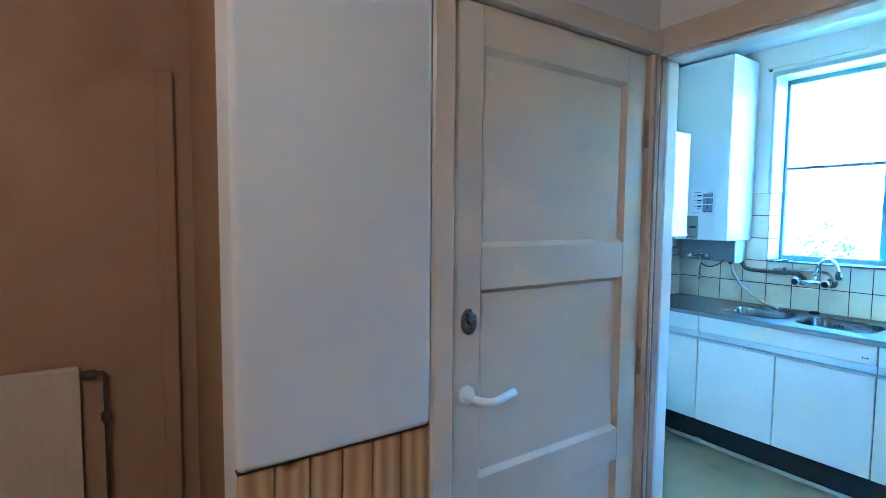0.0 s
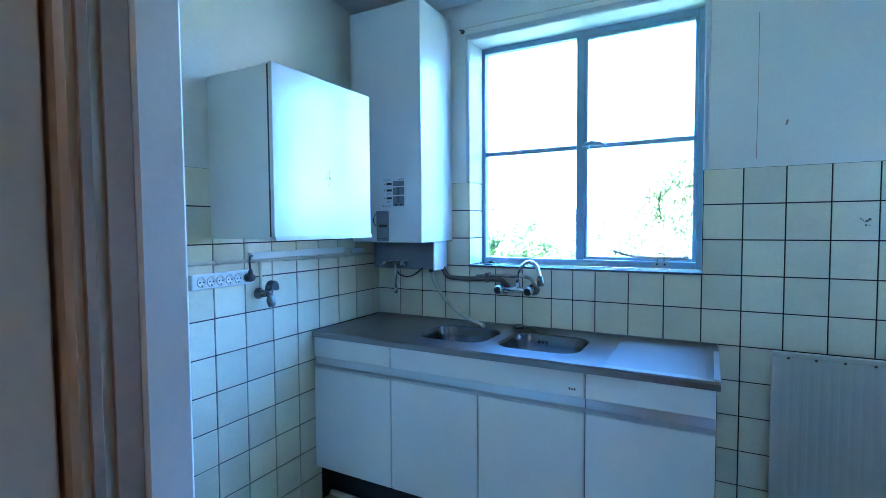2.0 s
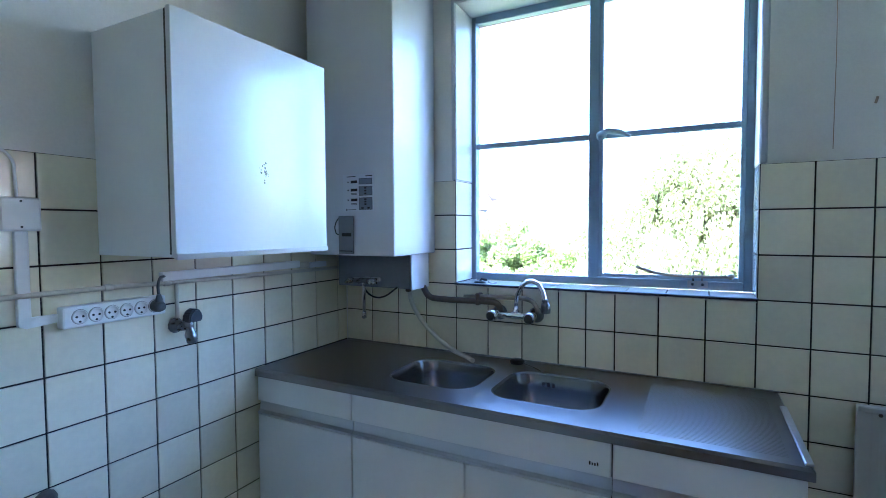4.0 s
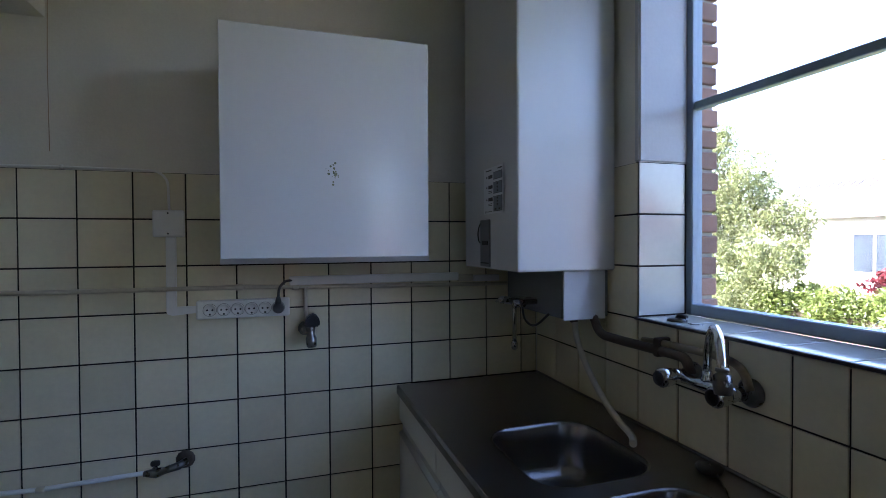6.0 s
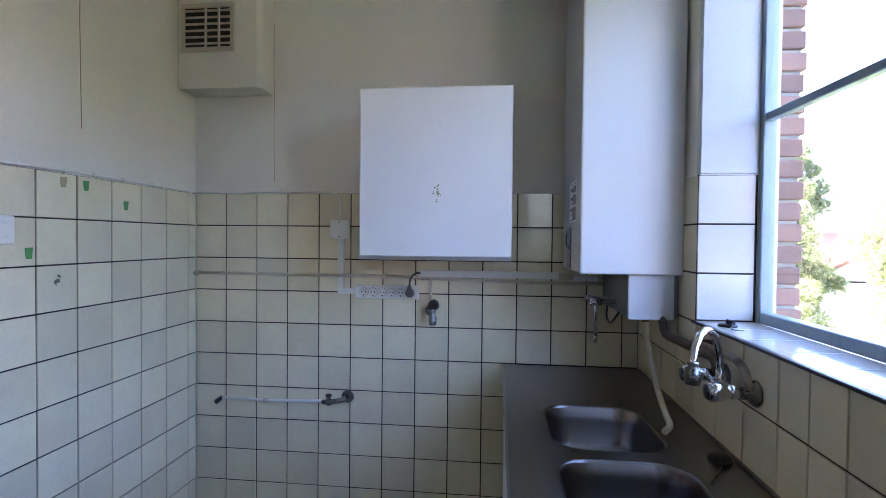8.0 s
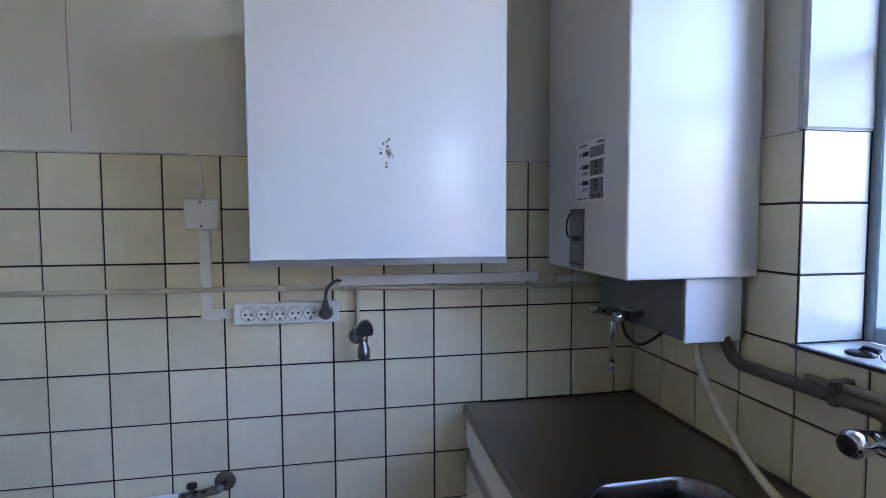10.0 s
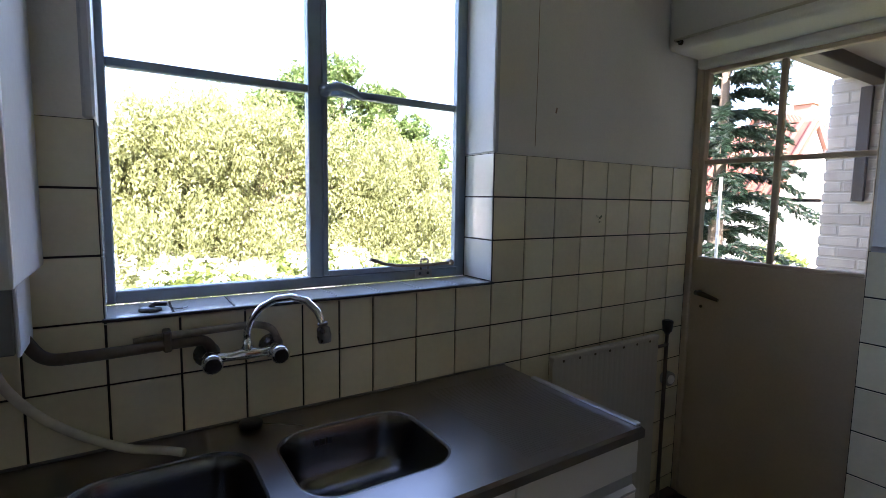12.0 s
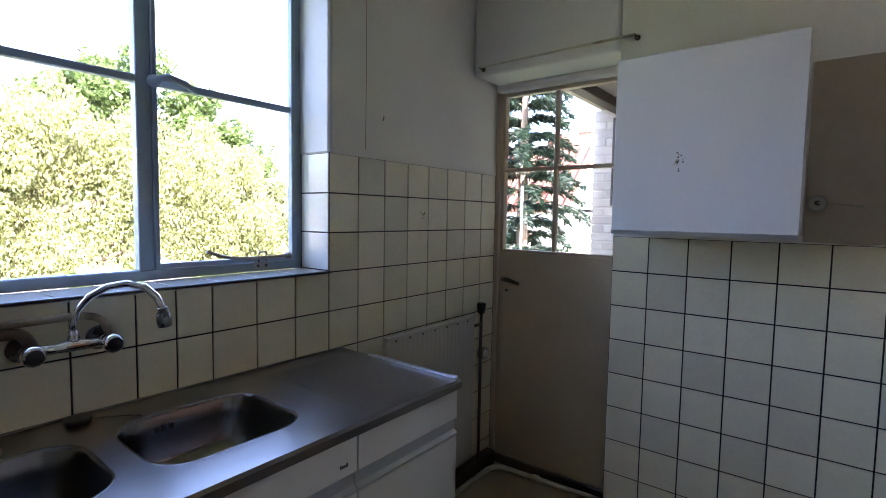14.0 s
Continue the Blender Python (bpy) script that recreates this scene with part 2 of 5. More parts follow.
M["ground"] = mat("garden_ground", (0.10, 0.13, 0.045), 0.95, spread=0.4, scale=0.35, fine=4, bump=0.02, stain=(0.20, 0.17, 0.12), stain_at=0.6)
M["bark"] = mat("bark", (0.10, 0.075, 0.05), 0.9, spread=0.3, scale=9, bump=0.01)
M["leaf_willow"] = leaf_mat("yellow_green_leaves", (0.205, 0.22, 0.085), 0.4)
M["leaf_green"] = leaf_mat("green_leaves", (0.1, 0.15, 0.04))
M["leaf_birch"] = leaf_mat("light_green_leaves", (0.185, 0.205, 0.085))
M["leaf_hedge"] = leaf_mat("hedge_leaves", (0.15, 0.19, 0.045))
M["leaf_fir"] = leaf_mat("dark_needles", (0.013, 0.028, 0.015))
M["leaf_red"] = leaf_mat("red_leaves", (0.30, 0.06, 0.06))
M["flower"] = leaf_mat("white_blossom", (0.75, 0.70, 0.66), 0.1)
M["glass"] = glass_mat()


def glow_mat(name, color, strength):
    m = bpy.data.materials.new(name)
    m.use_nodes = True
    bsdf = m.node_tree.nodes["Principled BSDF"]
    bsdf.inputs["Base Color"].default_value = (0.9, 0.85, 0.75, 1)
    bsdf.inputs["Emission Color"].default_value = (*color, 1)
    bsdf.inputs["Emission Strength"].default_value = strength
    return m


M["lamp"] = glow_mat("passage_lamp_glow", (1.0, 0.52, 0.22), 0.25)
# glow of an unseen fill light added to brighten the hall
M["hallfill"] = glow_mat("hall_fill_glow", (1.0, 0.64, 0.36), 0.92)



# ---------------------------------------------------------------- shape helpers
def B():
    return bmesh.new()


def box(bm, x0, y0, z0, x1, y1, z1, bev=0.0, seg=1):
    x0, x1, y0, y1, z0, z1 = min(x0, x1), max(x0, x1), min(y0, y1), max(y0, y1), min(z0, z1), max(z0, z1)
    m = Matrix.Translation(((x0 + x1) / 2, (y0 + y1) / 2, (z0 + z1) / 2)) @ Matrix.Diagonal((x1 - x0, y1 - y0, z1 - z0, 1))
    vs = bmesh.ops.create_cube(bm, size=1, matrix=m)["verts"]
    if bev:
        es = {e for v in vs for e in v.link_edges}
        bmesh.ops.bevel(bm, geom=list(es), offset=bev, segments=seg, profile=0.5, affect="EDGES")
    return bm


def rings(bm, loops, cap0=True, cap1=True, smooth=True):
    rows = [[bm.verts.new(p) for p in lp] for lp in loops]
    for a, b in zip(rows, rows[1:]):
        for i in range(len(a)):
            f = bm.faces.new((a[i], a[(i + 1) % len(a)], b[(i + 1) % len(b)], b[i]))
            f.smooth = smooth
    if cap0:
        bm.faces.new(rows[0][::-1])
    if cap1:
        bm.faces.new(rows[-1])
    return bm


def rounded(pts, r, n=6):
    """A polyline with its inner corners rounded."""
    pts = [Vector(p) for p in pts]
    out = [pts[0]]
    for a, b, c in zip(pts, pts[1:], pts[2:]):
        u, v = (a - b), (c - b)
        d = min(r, u.length * 0.49, v.length * 0.49)
        p, q = b + u.normalized() * d, b + v.normalized() * d
        out += [p * (1 - s) ** 2 + b * 2 * s * (1 - s) + q * s * s for s in [i / n for i in range(n + 1)]]
    return out + [pts[-1]]


def tube(bm, pts, r, seg=10, cap=True):
    pts = [Vector(p) for p in pts]
    rs = r if isinstance(r, (list, tuple)) else [r] * len(pts)
    loops, side = [], None
    for i, p in enumerate(pts):
        d = (pts[min(i + 1, len(pts) - 1)] - pts[max(i - 1, 0)]).normalized()
        if side is None:
            side = d.orthogonal().normalized()
        side = (side - d * side.dot(d)).normalized()
        up = d.cross(side)
        loops.append([p + (side * math.cos(a) + up * math.sin(a)) * rs[i] for a in [2 * math.pi * k / seg for k in range(seg)]])
    return rings(bm, loops, cap, cap)


def lathe(bm, origin, axis, profile, seg=16):
    """profile: rows of (height along the axis, radius)."""
    o, d = Vector(origin), Vector(axis).normalized()
    s = d.orthogonal().normalized()
    u = d.cross(s)
    turn = [(math.cos(a), math.sin(a)) for a in [2 * math.pi * k / seg for k in range(seg)]]
    return rings(bm, [[o + d * h + (s * p + u * q) * max(r, 0.0004) for p, q in turn] for h, r in profile])


def prism(bm, pts, axis, a, b):
    """A flat outline given in the two other axes, drawn out along one axis from a to b."""
    k = "xyz".index(axis)
    put = lambda p, v: Vector([(v, p[0], p[1]), (p[0], v, p[1]), (p[0], p[1], v)][k])
    return rings(bm, [[put(p, a) for p in pts], [put(p, b) for p in pts]], smooth=False)


def rrect(cx, cy, w, h, r, n=5):
    out = []
    for sx, sy, a0 in ((1, 1, 0), (-1, 1, 90), (-1, -1, 180), (1, -1, 270)):
        for i in range(n + 1):
            a = radians(a0 + 90 * i / n)
            out.append((cx + sx * (w / 2 - r) + r * math.cos(a), cy + sy * (h / 2 - r) + r * math.sin(a)))
    return out


def finish(name, bm, material):
    bmesh.ops.recalc_face_normals(bm, faces=bm.faces[:])
    me = bpy.data.meshes.new(name)
    bm.to_mesh(me)
    bm.free()
    me.materials.append(M[material])
    return me


def part(name, bm, material, parent=None, label=""):
    ob = new(name, finish(name, bm, material))
    if parent:
        ob.parent = parent
    return tagged(ob, label=label)


def thing(name, label, category, group="", at=(0, 0, 0)):
    ob = new(name)
    ob.location = at
    ob.empty_display_size = 0.1
    return tagged(ob, label=label, category=category, group=group)


def solid(name, bm, material, label, category, group="", kind=""):
    return tagged(new(name, finish(name, bm, material)), label, category, group, kind)


# ---------------------------------------------------------------- measures of the place
P, T, XE, YS, YD = 0.152, 1.665, 2.045, -2.68, -2.945
CEIL, WALL = 2.62, 0.009
WY0, WY1, WZ0, WZ1 = -1.737, -0.606, 1.213, 2.43
DX0, DZ1 = 1.282, 2.16
OY0, OY1, OZ1 = -1.93, -1.147, 2.02
HY = -1.12
HX = -1.424


def slab(name, boxes, material, label, category):
    bm = B()
    for b in boxes:
        box(bm, *b)
    return solid(name, bm, material, label, category, kind="structure")


# ---------------------------------------------------------------- structure
floor = slab("floor", [(-0.06, -3.0, -0.12, 2.06, 0.02, 0.0)], "lino", "worn yellow-brown linoleum kitchen floor", "floor")
slab("floor_hall", [(-3.2, -3.1, -0.12, -0.06, 0.4, 0.0)], "carpet", "dark brown floor of the hall", "floor")
slab("ceiling", [(-0.06, -3.0, CEIL, 2.06, 0.02, CEIL + 0.15)], "ceiling", "off-white painted plaster kitchen ceiling", "ceiling")
slab("ceiling_hall", [(-3.2, -3.1, 2.5, -0.06, 0.4, 2.65)], "ceiling", "off-white painted plaster hall ceiling", "ceiling")
wn_ = slab("wall_north", [(-0.05, WALL, -0.1, 2.45, 0.2, 2.75)], "plaster", "cream plaster wall over cream tiles", "wall")
we_ = slab("wall_east", [
    (XE + WALL, WALL, -0.1, 2.28, WY1, 2.75), (XE + WALL, WY1, -0.1, 2.28, WY0, WZ0 - 0.012), (XE + WALL, WY1, WZ1, 2.28, WY0, 2.75),
    (XE + WALL, WY0, -0.1, 2.28, -3.05, 2.75)], "plaster", "cream plaster window wall over cream tiles", "wall")
ws_ = slab("wall_south", [
    (-0.05, YS - WALL, -0.1, DX0, -3.05, 2.75)], "plaster", "cream plaster wall over cream tiles with a door recess", "wall")
ww_ = slab("wall_west", [
    (-0.05, WALL, -0.1, -WALL, OY1 + 0.03, 2.75), (-0.05, OY1 + 0.03, OZ1 + 0.05, -WALL, OY0 - 0.03, 2.75), (-0.05, OY0 - 0.03, -0.1, -WALL, -3.05, 2.75)],
    "plaster", "cream plaster wall over cream tiles with a doorway", "wall")
slab("wall_outside_east", [(2.28, 0.4, -3.3, 2.355, WY1 + 0.10, 3.2), (2.28, WY1 + 0.1, -3.3, 2.355, WY0 - 0.13, WZ0 - 0.06), (2.28, WY1 + 0.1, WZ1 + 0.0, 2.355, WY0 - 0.13, 3.2),
    (2.28, WY0 - 0.13, -3.3, 2.355, -3.05, 3.2)], "brickwall", "red brick outer face of the house", "wall")
slab("roof_cover", [(-3.4, -3.2, 2.8, 2.43, 0.6, 2.95)], "greyroof", "flat grey roof over the rooms", "roof")
# hall
slab("wall_hall_north", [(HX, HY, -0.1, -0.976, HY + 0.12, 2.6), (-0.976, HY, 2.095, -0.05, HY + 0.12, 2.6)], "hallboard", "off-white wall of the hall beside a panelled door", "wall")
slab("wall_hall_corner", [(HX + 0.11, HY + 0.12, -0.1, HX + 0.2, 0.32, 2.6)], "hallwall", "tan papered wall of the passage", "wall")
slab("wall_hall_far", [(-3.2, 0.32, -0.1, HX + 0.3, 0.42, 2.6)], "hallwall", "tan papered end wall of the passage", "wall")
slab("wall_hall_west", [(-3.2, -3.1, -0.1, -3.1, 0.32, 2.6)], "hallwall", "tan papered wall of the hall", "wall")
slab("wall_hall_south", [(-3.1, -3.1, -0.1, -0.05, -3.0, 2.6)], "hallwall", "tan papered wall of the hall", "wall")
slab("wall_closet", [(-1.1, -0.6, -0.1, -0.06, -0.5, 2.6)], "hallwall", "plain wall of the closet behind the door", "wall")


def strip(name, boxes, material, label, category="trim", bev=0.004):
    bm = B()
    for b in boxes:
        box(bm, *b, bev)
    return solid(name, bm, material, label, category, kind="structure")


# hall door frame and kitchen doorway lining
strip("trim_hall_door", [(-0.978, HY - 0.03, 0, -0.913, HY + 0.1, 2.036), (-0.108, HY - 0.018, 0, -0.035, HY + 0.1, 2.036), (-0.978, HY - 0.03, 2.036, -0.035, HY + 0.1, 2.10)], "cream", "cream painted wooden door frame", bev=0.007)
strip("trim_door_groove", [(-0.093, HY - 0.026, 0, -0.080, HY - 0.0185, 2.03), (-0.066, HY - 0.024, 0.0, -0.0335, HY - 0.0185, 2.03)], "creamdark", "brown worn strip along the door frame", bev=0.001)
strip("trim_doorway", [(-0.034, OY1, 0, 0.034, OY1 + 0.09, OZ1 + 0.07), (-0.056, OY0, 0, 0.034, OY0 - 0.08, OZ1 + 0.07), (-0.056, OY0, OZ1, 0.034, OY1, OZ1 + 0.07)], "white", "white painted wooden lining of the kitchen doorway", bev=0.006)
strip("trim_doorway_hall", [(-0.075, OY0 - 0.09, OZ1 + 0.01, -0.056, OY1 + 0.02, OZ1 + 0.10), (-0.075, OY0 - 0.09, 0, -0.056, OY0 - 0.01, OZ1 + 0.01)], "cream", "cream painted casing round the kitchen doorway", bev=0.005)
strip("baseboard", [(1.99, -2.9, 0, XE, -1.85, 0.085), (DX0, YD, 0, XE, YD + 0.02, 0.05)], "baseboard", "dark brown baseboard at the tiled wall", "baseboard")
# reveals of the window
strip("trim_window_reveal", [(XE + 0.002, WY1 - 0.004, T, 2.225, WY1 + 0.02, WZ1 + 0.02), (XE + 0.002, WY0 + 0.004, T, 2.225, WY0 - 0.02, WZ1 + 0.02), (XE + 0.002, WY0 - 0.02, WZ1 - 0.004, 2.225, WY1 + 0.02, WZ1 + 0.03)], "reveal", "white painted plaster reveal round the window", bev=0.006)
strip("trim_sill_edge", [(XE - 0.012, WY0 - 0.004, WZ0 - 0.006, XE + 0.004, WY1 + 0.004, WZ0 + 0.002)], "plasticdark", "dark front edge of the tiled window sill", bev=0.002)
# rounded wall edge above the door recess
bm = B()
box(bm, DX0, YS - WALL, DZ1, XE + WALL, -3.05, 2.75, 0.03, 5)
solid("wall_south_over_door", bm, "plaster", "cream plaster wall with a rounded edge over the door recess", "wall", kind="structure")
# lintel roll above the balcony door
bm = B()
box(bm, DX0 + 0.004, YD - 0.05, 2.12, XE, YD + 0.035, DZ1 + 0.05, 0.02, 4)
solid("trim_door_lintel", bm, "plaster", "cream plastered lintel over the balcony door", "trim", kind="structure")


# hairline cracks and dents in the plaster
def crack(pts, w, name="trim_crack"):
    bm = B()
    tube(bm, pts, w, 5)
    return solid(name, bm, "creamdark", "thin dark hairline crack in the plaster", "crack", "cracks", "structure")


crack([(0.385, WALL, 2.45), (0.387, WALL, 2.2), (0.384, WALL, 2.0), (0.386, WALL, 1.72)], 0.0012)
crack([(-WALL, -0.64, 2.6), (-WALL, -0.645, 2.2), (-WALL, -0.64, 1.83)], 0.0018)
crack([(XE + WALL, -1.93, 2.3), (XE + WALL, -1.932, 2.0), (XE + WALL, -1.93, 1.7)], 0.0014)
crack([(XE + WALL, -2.03, 1.83), (XE + WALL, -2.035, 1.85)], 0.004)


# ---------------------------------------------------------------- window
def pane(parent, x0, y0, z0, x1, y1, z1):
    bm = B()
    box(bm, x0, y0, z0, x1, y1, z1)
    ob = part("pane", bm, "glass", parent)
    ob.visible_shadow = False
    return ob


win = tagged(new("window_1"), "blue-grey steel casement window with four panes", "window", kind="structure")
FX0, FX1, MY, TZ = 2.222, 2.262, -1.165, 1.834
bm = B()
box(bm, FX0, WY0 - 0.008, WZ0, FX1, WY0 + 0.03, WZ1, 0.003)
box(bm, FX0, WY1 - 0.022, WZ0, FX1, WY1 + 0.012, WZ1, 0.003)
box(bm, FX0, WY0 + 0.03, WZ1 - 0.035, FX1, WY1 - 0.022, WZ1, 0.003)
box(bm, FX0, WY0 + 0.03, WZ0, FX1, WY1 - 0.022, WZ0 + 0.034, 0.003)
box(bm, FX0, MY - 0.022, WZ0 + 0.034, FX1, MY + 0.022, WZ1 - 0.035, 0.003)
part("window_frame", bm, "bluegrey", win)
bm = B()
box(bm, FX0 - 0.006, WY0 + 0.03, WZ0 + 0.036, FX0 + 0.02, WY0 + 0.046, WZ1 - 0.037, 0.002)
box(bm, FX0 - 0.006, MY - 0.037, WZ0 + 0.036, FX0 + 0.02, MY - 0.0225, WZ1 - 0.037, 0.002)
box(bm, FX0 - 0.006, WY0 + 0.046, WZ0 + 0.036, FX0 + 0.02, MY - 0.037, WZ0 + 0.052, 0.002)
box(bm, FX0 - 0.006, WY0 + 0.046, WZ1 - 0.053, FX0 + 0.02, MY - 0.037, WZ1 - 0.037, 0.002)
sash = part("sash", bm, "bluegrey", win, "blue-grey opening sash")
bm = B()
box(bm, FX0 + 0.004, WY1 - 0.022, TZ - 0.012, FX1 - 0.008, MY + 0.022, TZ + 0.012, 0.003)
part("glazing_bar", bm, "bluegrey", win)
bm = B()
box(bm, FX0 + 0.002, WY0 + 0.046, TZ - 0.012, FX0 + 0.024, MY - 0.037, TZ + 0.012, 0.003)
part("glazing_bar", bm, "bluegrey", win)
for y0, y1 in ((WY0 + 0.03, MY - 0.022), (MY + 0.022, WY1 - 0.022)):
    for z0, z1 in ((WZ0 + 0.034, TZ - 0.01), (TZ + 0.01, WZ1 - 0.035)):
        pane(win, FX0 + 0.017, y0, z0, FX0 + 0.021, y1, z1)
bm = B()
lathe(bm, (FX0 - 0.001, MY - 0.03, TZ + 0.0), (-1, 0, 0), [(0, 0.021), (0.006, 0.021), (0.012, 0.016), (0.03, 0.013), (0.034, 0.004)])
tube(bm, [(FX0 - 0.026, MY - 0.02, TZ), (FX0 - 0.034, MY - 0.06, TZ + 0.012), (FX0 - 0.036, MY - 0.11, TZ + 0.002), (FX0 - 0.036, MY - 0.145, TZ - 0.02)], [0.009, 0.013, 0.012, 0.006], 8)
part("window_handle", bm, "bluegrey", win, "grey painted turning handle")
bm = B()
box(bm, FX0 - 0.008, WY0 + 0.145, WZ0 + 0.008, FX0 - 0.0005, WY0 + 0.215, WZ0 + 0.036, 0.003, 2)
stay = part("casement_stay", bm, "greyplastic", win, "grey metal casement stay")
bm = B()
for y in (0.163, 0.197):
    lathe(bm, (FX0 - 0.0085, WY0 + y, WZ0 + 0.022), (-1, 0, 0), [(0, 0.006), (0.003, 0.005), (0.004, 0.001)], 8)
part("screw", bm, "black", stay)
bm = B()
tube(bm, rounded([(FX0 - 0.012, WY0 + 0.165, WZ0 + 0.036), (FX0 - 0.012, WY0 + 0.165, WZ0 + 0.074), (FX0 - 0.012, WY0 + 0.195, WZ0 + 0.074), (FX0 - 0.012, WY0 + 0.195, WZ0 + 0.036)], 0.008), 0.0035, 6)
part("loop", bm, "oldchrome", stay)
bm = B()
tube(bm, rounded([(FX0 - 0.018, WY0 + 0.06, WZ0 + 0.056), (FX0 - 0.018, WY0 + 0.20, WZ0 + 0.052), (FX0 - 0.02, WY0 + 0.32, WZ0 + 0.058), (FX0 - 0.03, WY0 + 0.40, WZ0 + 0.085)], 0.05), [0.006] * 16 + [0.003], 7)
lathe(bm, (FX0 - 0.004, WY0 + 0.07, WZ0 + 0.056), (-1, 0, 0), [(0, 0.013), (0.02, 0.011), (0.024, 0.002)], 10)
part("arm", bm, "dirtypipe", stay, "worn metal stay arm")
# sill and reveal pieces come with the tiles at the end

# curtain rails
for a, b, r in (((XE - 0.03, -0.57, 2.478), (XE - 0.03, -1.77, 2.472), 0.004), ((1.985, YS + 0.035, 2.188), (1.215, YS + 0.035, 2.194), 0.006)):
    rail = thing("curtain_rail", "thin cream metal curtain rail above an opening", "curtain rail", "curtain rails")
    bm = B()
    tube(bm, [a, b], r, 8)
    part("rod", bm, "creampipe", rail)
    for p in (a, b):
        q = Vector(p)
        w = Vector((XE + WALL, q.y, q.z)) if r < 0.005 else Vector((q.x, YS - WALL, q.z))
        bm = B()
        tube(bm, [q, w], 0.005, 6)
        lathe(bm, w, q - w, [(-0.004, 0.012), (0.004, 0.012), (0.006, 0.005)], 8)
        part("bracket", bm, "brass", rail)

# ---------------------------------------------------------------- balcony door
bd = tagged(new("door_1"), "beige wooden balcony door, glazed above in four panes", "door", kind="structure")
X0, X1 = DX0 + 0.045, 2.02
bm = B()
box(bm, X0, YD - 0.042, 0.035, X1, YD - 0.002, 1.235, 0.003)
part("door_panel", bm, "doorpaint", bd)
bm = B()
for b in ((X0, 1.235, X0 + 0.035, 2.12), (X1 - 0.022, 1.235, X1, 2.12), (X0 + 0.035, 2.10, X1 - 0.022, 2.12), (X0 + 0.035, 1.235, X1 - 0.022, 1.25)):
    box(bm, b[0], YD - 0.042, b[1], b[2], YD - 0.002, b[3], 0.003)
part("door_stile", bm, "doorpaint", bd)
for b in ((1.68, 1.25, 1.702, 2.10), (X0 + 0.035, 1.684, 1.68, 1.706), (1.702, 1.684, X1 - 0.022, 1.706)):
    bm = B()
    box(bm, b[0], YD - 0.035, b[1], b[2], YD - 0.008, b[3], 0.003)
    part("glazing_bar", bm, "doorpaint", bd)
for x0, x1 in ((X0 + 0.035, 1.68), (1.702, X1 - 0.022)):
    for z0, z1 in ((1.25, 1.684), (1.706, 2.10)):
        pane(bd, x0, YD - 0.024, z0, x1, YD - 0.020, z1)
bm = B()
lathe(bm, (1.975, YD - 0.004, 1.08), (0, 1, 0), [(0, 0.013), (0.02, 0.010), (0.034, 0.008)], 10)
tube(bm, [(1.978, YD + 0.03, 1.082), (1.94, YD + 0.036, 1.08), (1.87, YD + 0.03, 1.062)], [0.012, 0.013, 0.008], 8)
part("door_handle", bm, "brass", bd, "dark worn lever handle")
bm = B()
lathe(bm, (1.965, YD - 0.004, 1.015), (0, 1, 0), [(0, 0.008), (0.006, 0.007), (0.007, 0.003)], 10)
part("keyhole", bm, "brass", bd)
strip("trim_balcony_door", [(X1, YD - 0.05, 0, XE + 0.004, YD + 0.012, 2.16), (DX0 - 0.004, YD - 0.05, 0, X0, YD + 0.012, 2.16), (X0, YD - 0.05, 2.12, X1, YD + 0.012, 2.16), (X0, YD - 0.05, 0, X1, YD + 0.006, 0.035)], "doorpaint", "beige painted frame of the balcony door")

# ---------------------------------------------------------------- panelled hall door
hd = tagged(new("door_2"), "cream painted wooden door with recessed panels, closed", "door", kind="structure")
bm = B()
DL, DR = -0.905, -0.114
PL, PR = -0.805, -0.211
pans = ((0.14, 0.665), (0.775, 1.294), (1.407, 1.925))
box(bm, DL, HY + 0.002, 0.01, PL, HY + 0.04, 2.031, 0.003)
box(bm, PR, HY + 0.002, 0.01, DR, HY + 0.04, 2.031, 0.003)
zz = [0.01] + [v for p in pans for v in p] + [2.031]
for i in range(0, len(zz), 2):
    box(bm, PL, HY + 0.0022, zz[i], PR, HY + 0.0398, zz[i + 1])
part("door_stile", bm, "cream", hd)
for z0, z1 in pans:
    bm = B()
    box(bm, PL - 0.004, HY + 0.018, z0 - 0.004, PR + 0.004, HY + 0.028, z1 + 0.004)
    part("panel", bm, "cream", hd)
    bm = B()
    for w in (prism(bm, [(HY + 0.003, z0), (HY + 0.018, z0 + 0.013), (HY + 0.018, z0)], "x", PL, PR), prism(bm, [(HY + 0.003, z1), (HY + 0.018, z1), (HY + 0.018, z1 - 0.013)], "x", PL, PR)):
        pass
    for px, s in ((PL, 1), (PR, -1)):
        prism(bm, [(px, HY + 0.003), (px, HY + 0.018), (px + s * 0.013, HY + 0.018)], "z", z0, z1)
    part("moulding", bm, "cream", hd)
for z in (0.32, 0.995, 1.77):
    bm = B()
    lathe(bm, (DR + 0.004, HY - 0.006, z - 0.045), (0, 0, 1), [(0, 0.007), (0.044, 0.007), (0.045, 0.006), (0.046, 0.007), (0.09, 0.007)], 8)
    part("hinge", bm, "creamdark", hd)
bm = B()
lathe(bm, (-0.845, HY + 0.002, 1.213), (0, -1, 0), [(0, 0.026), (0.004, 0.026), (0.007, 0.02)], 20)
for v in bm.verts:
    v.co.z = 1.213 + (v.co.z - 1.213) * 1.35
lathe(bm, (-0.843, HY - 0.004, 1.215), (0, -1, 0), [(0, 0.012), (0.012, 0.011), (0.014, 0.004)], 12)
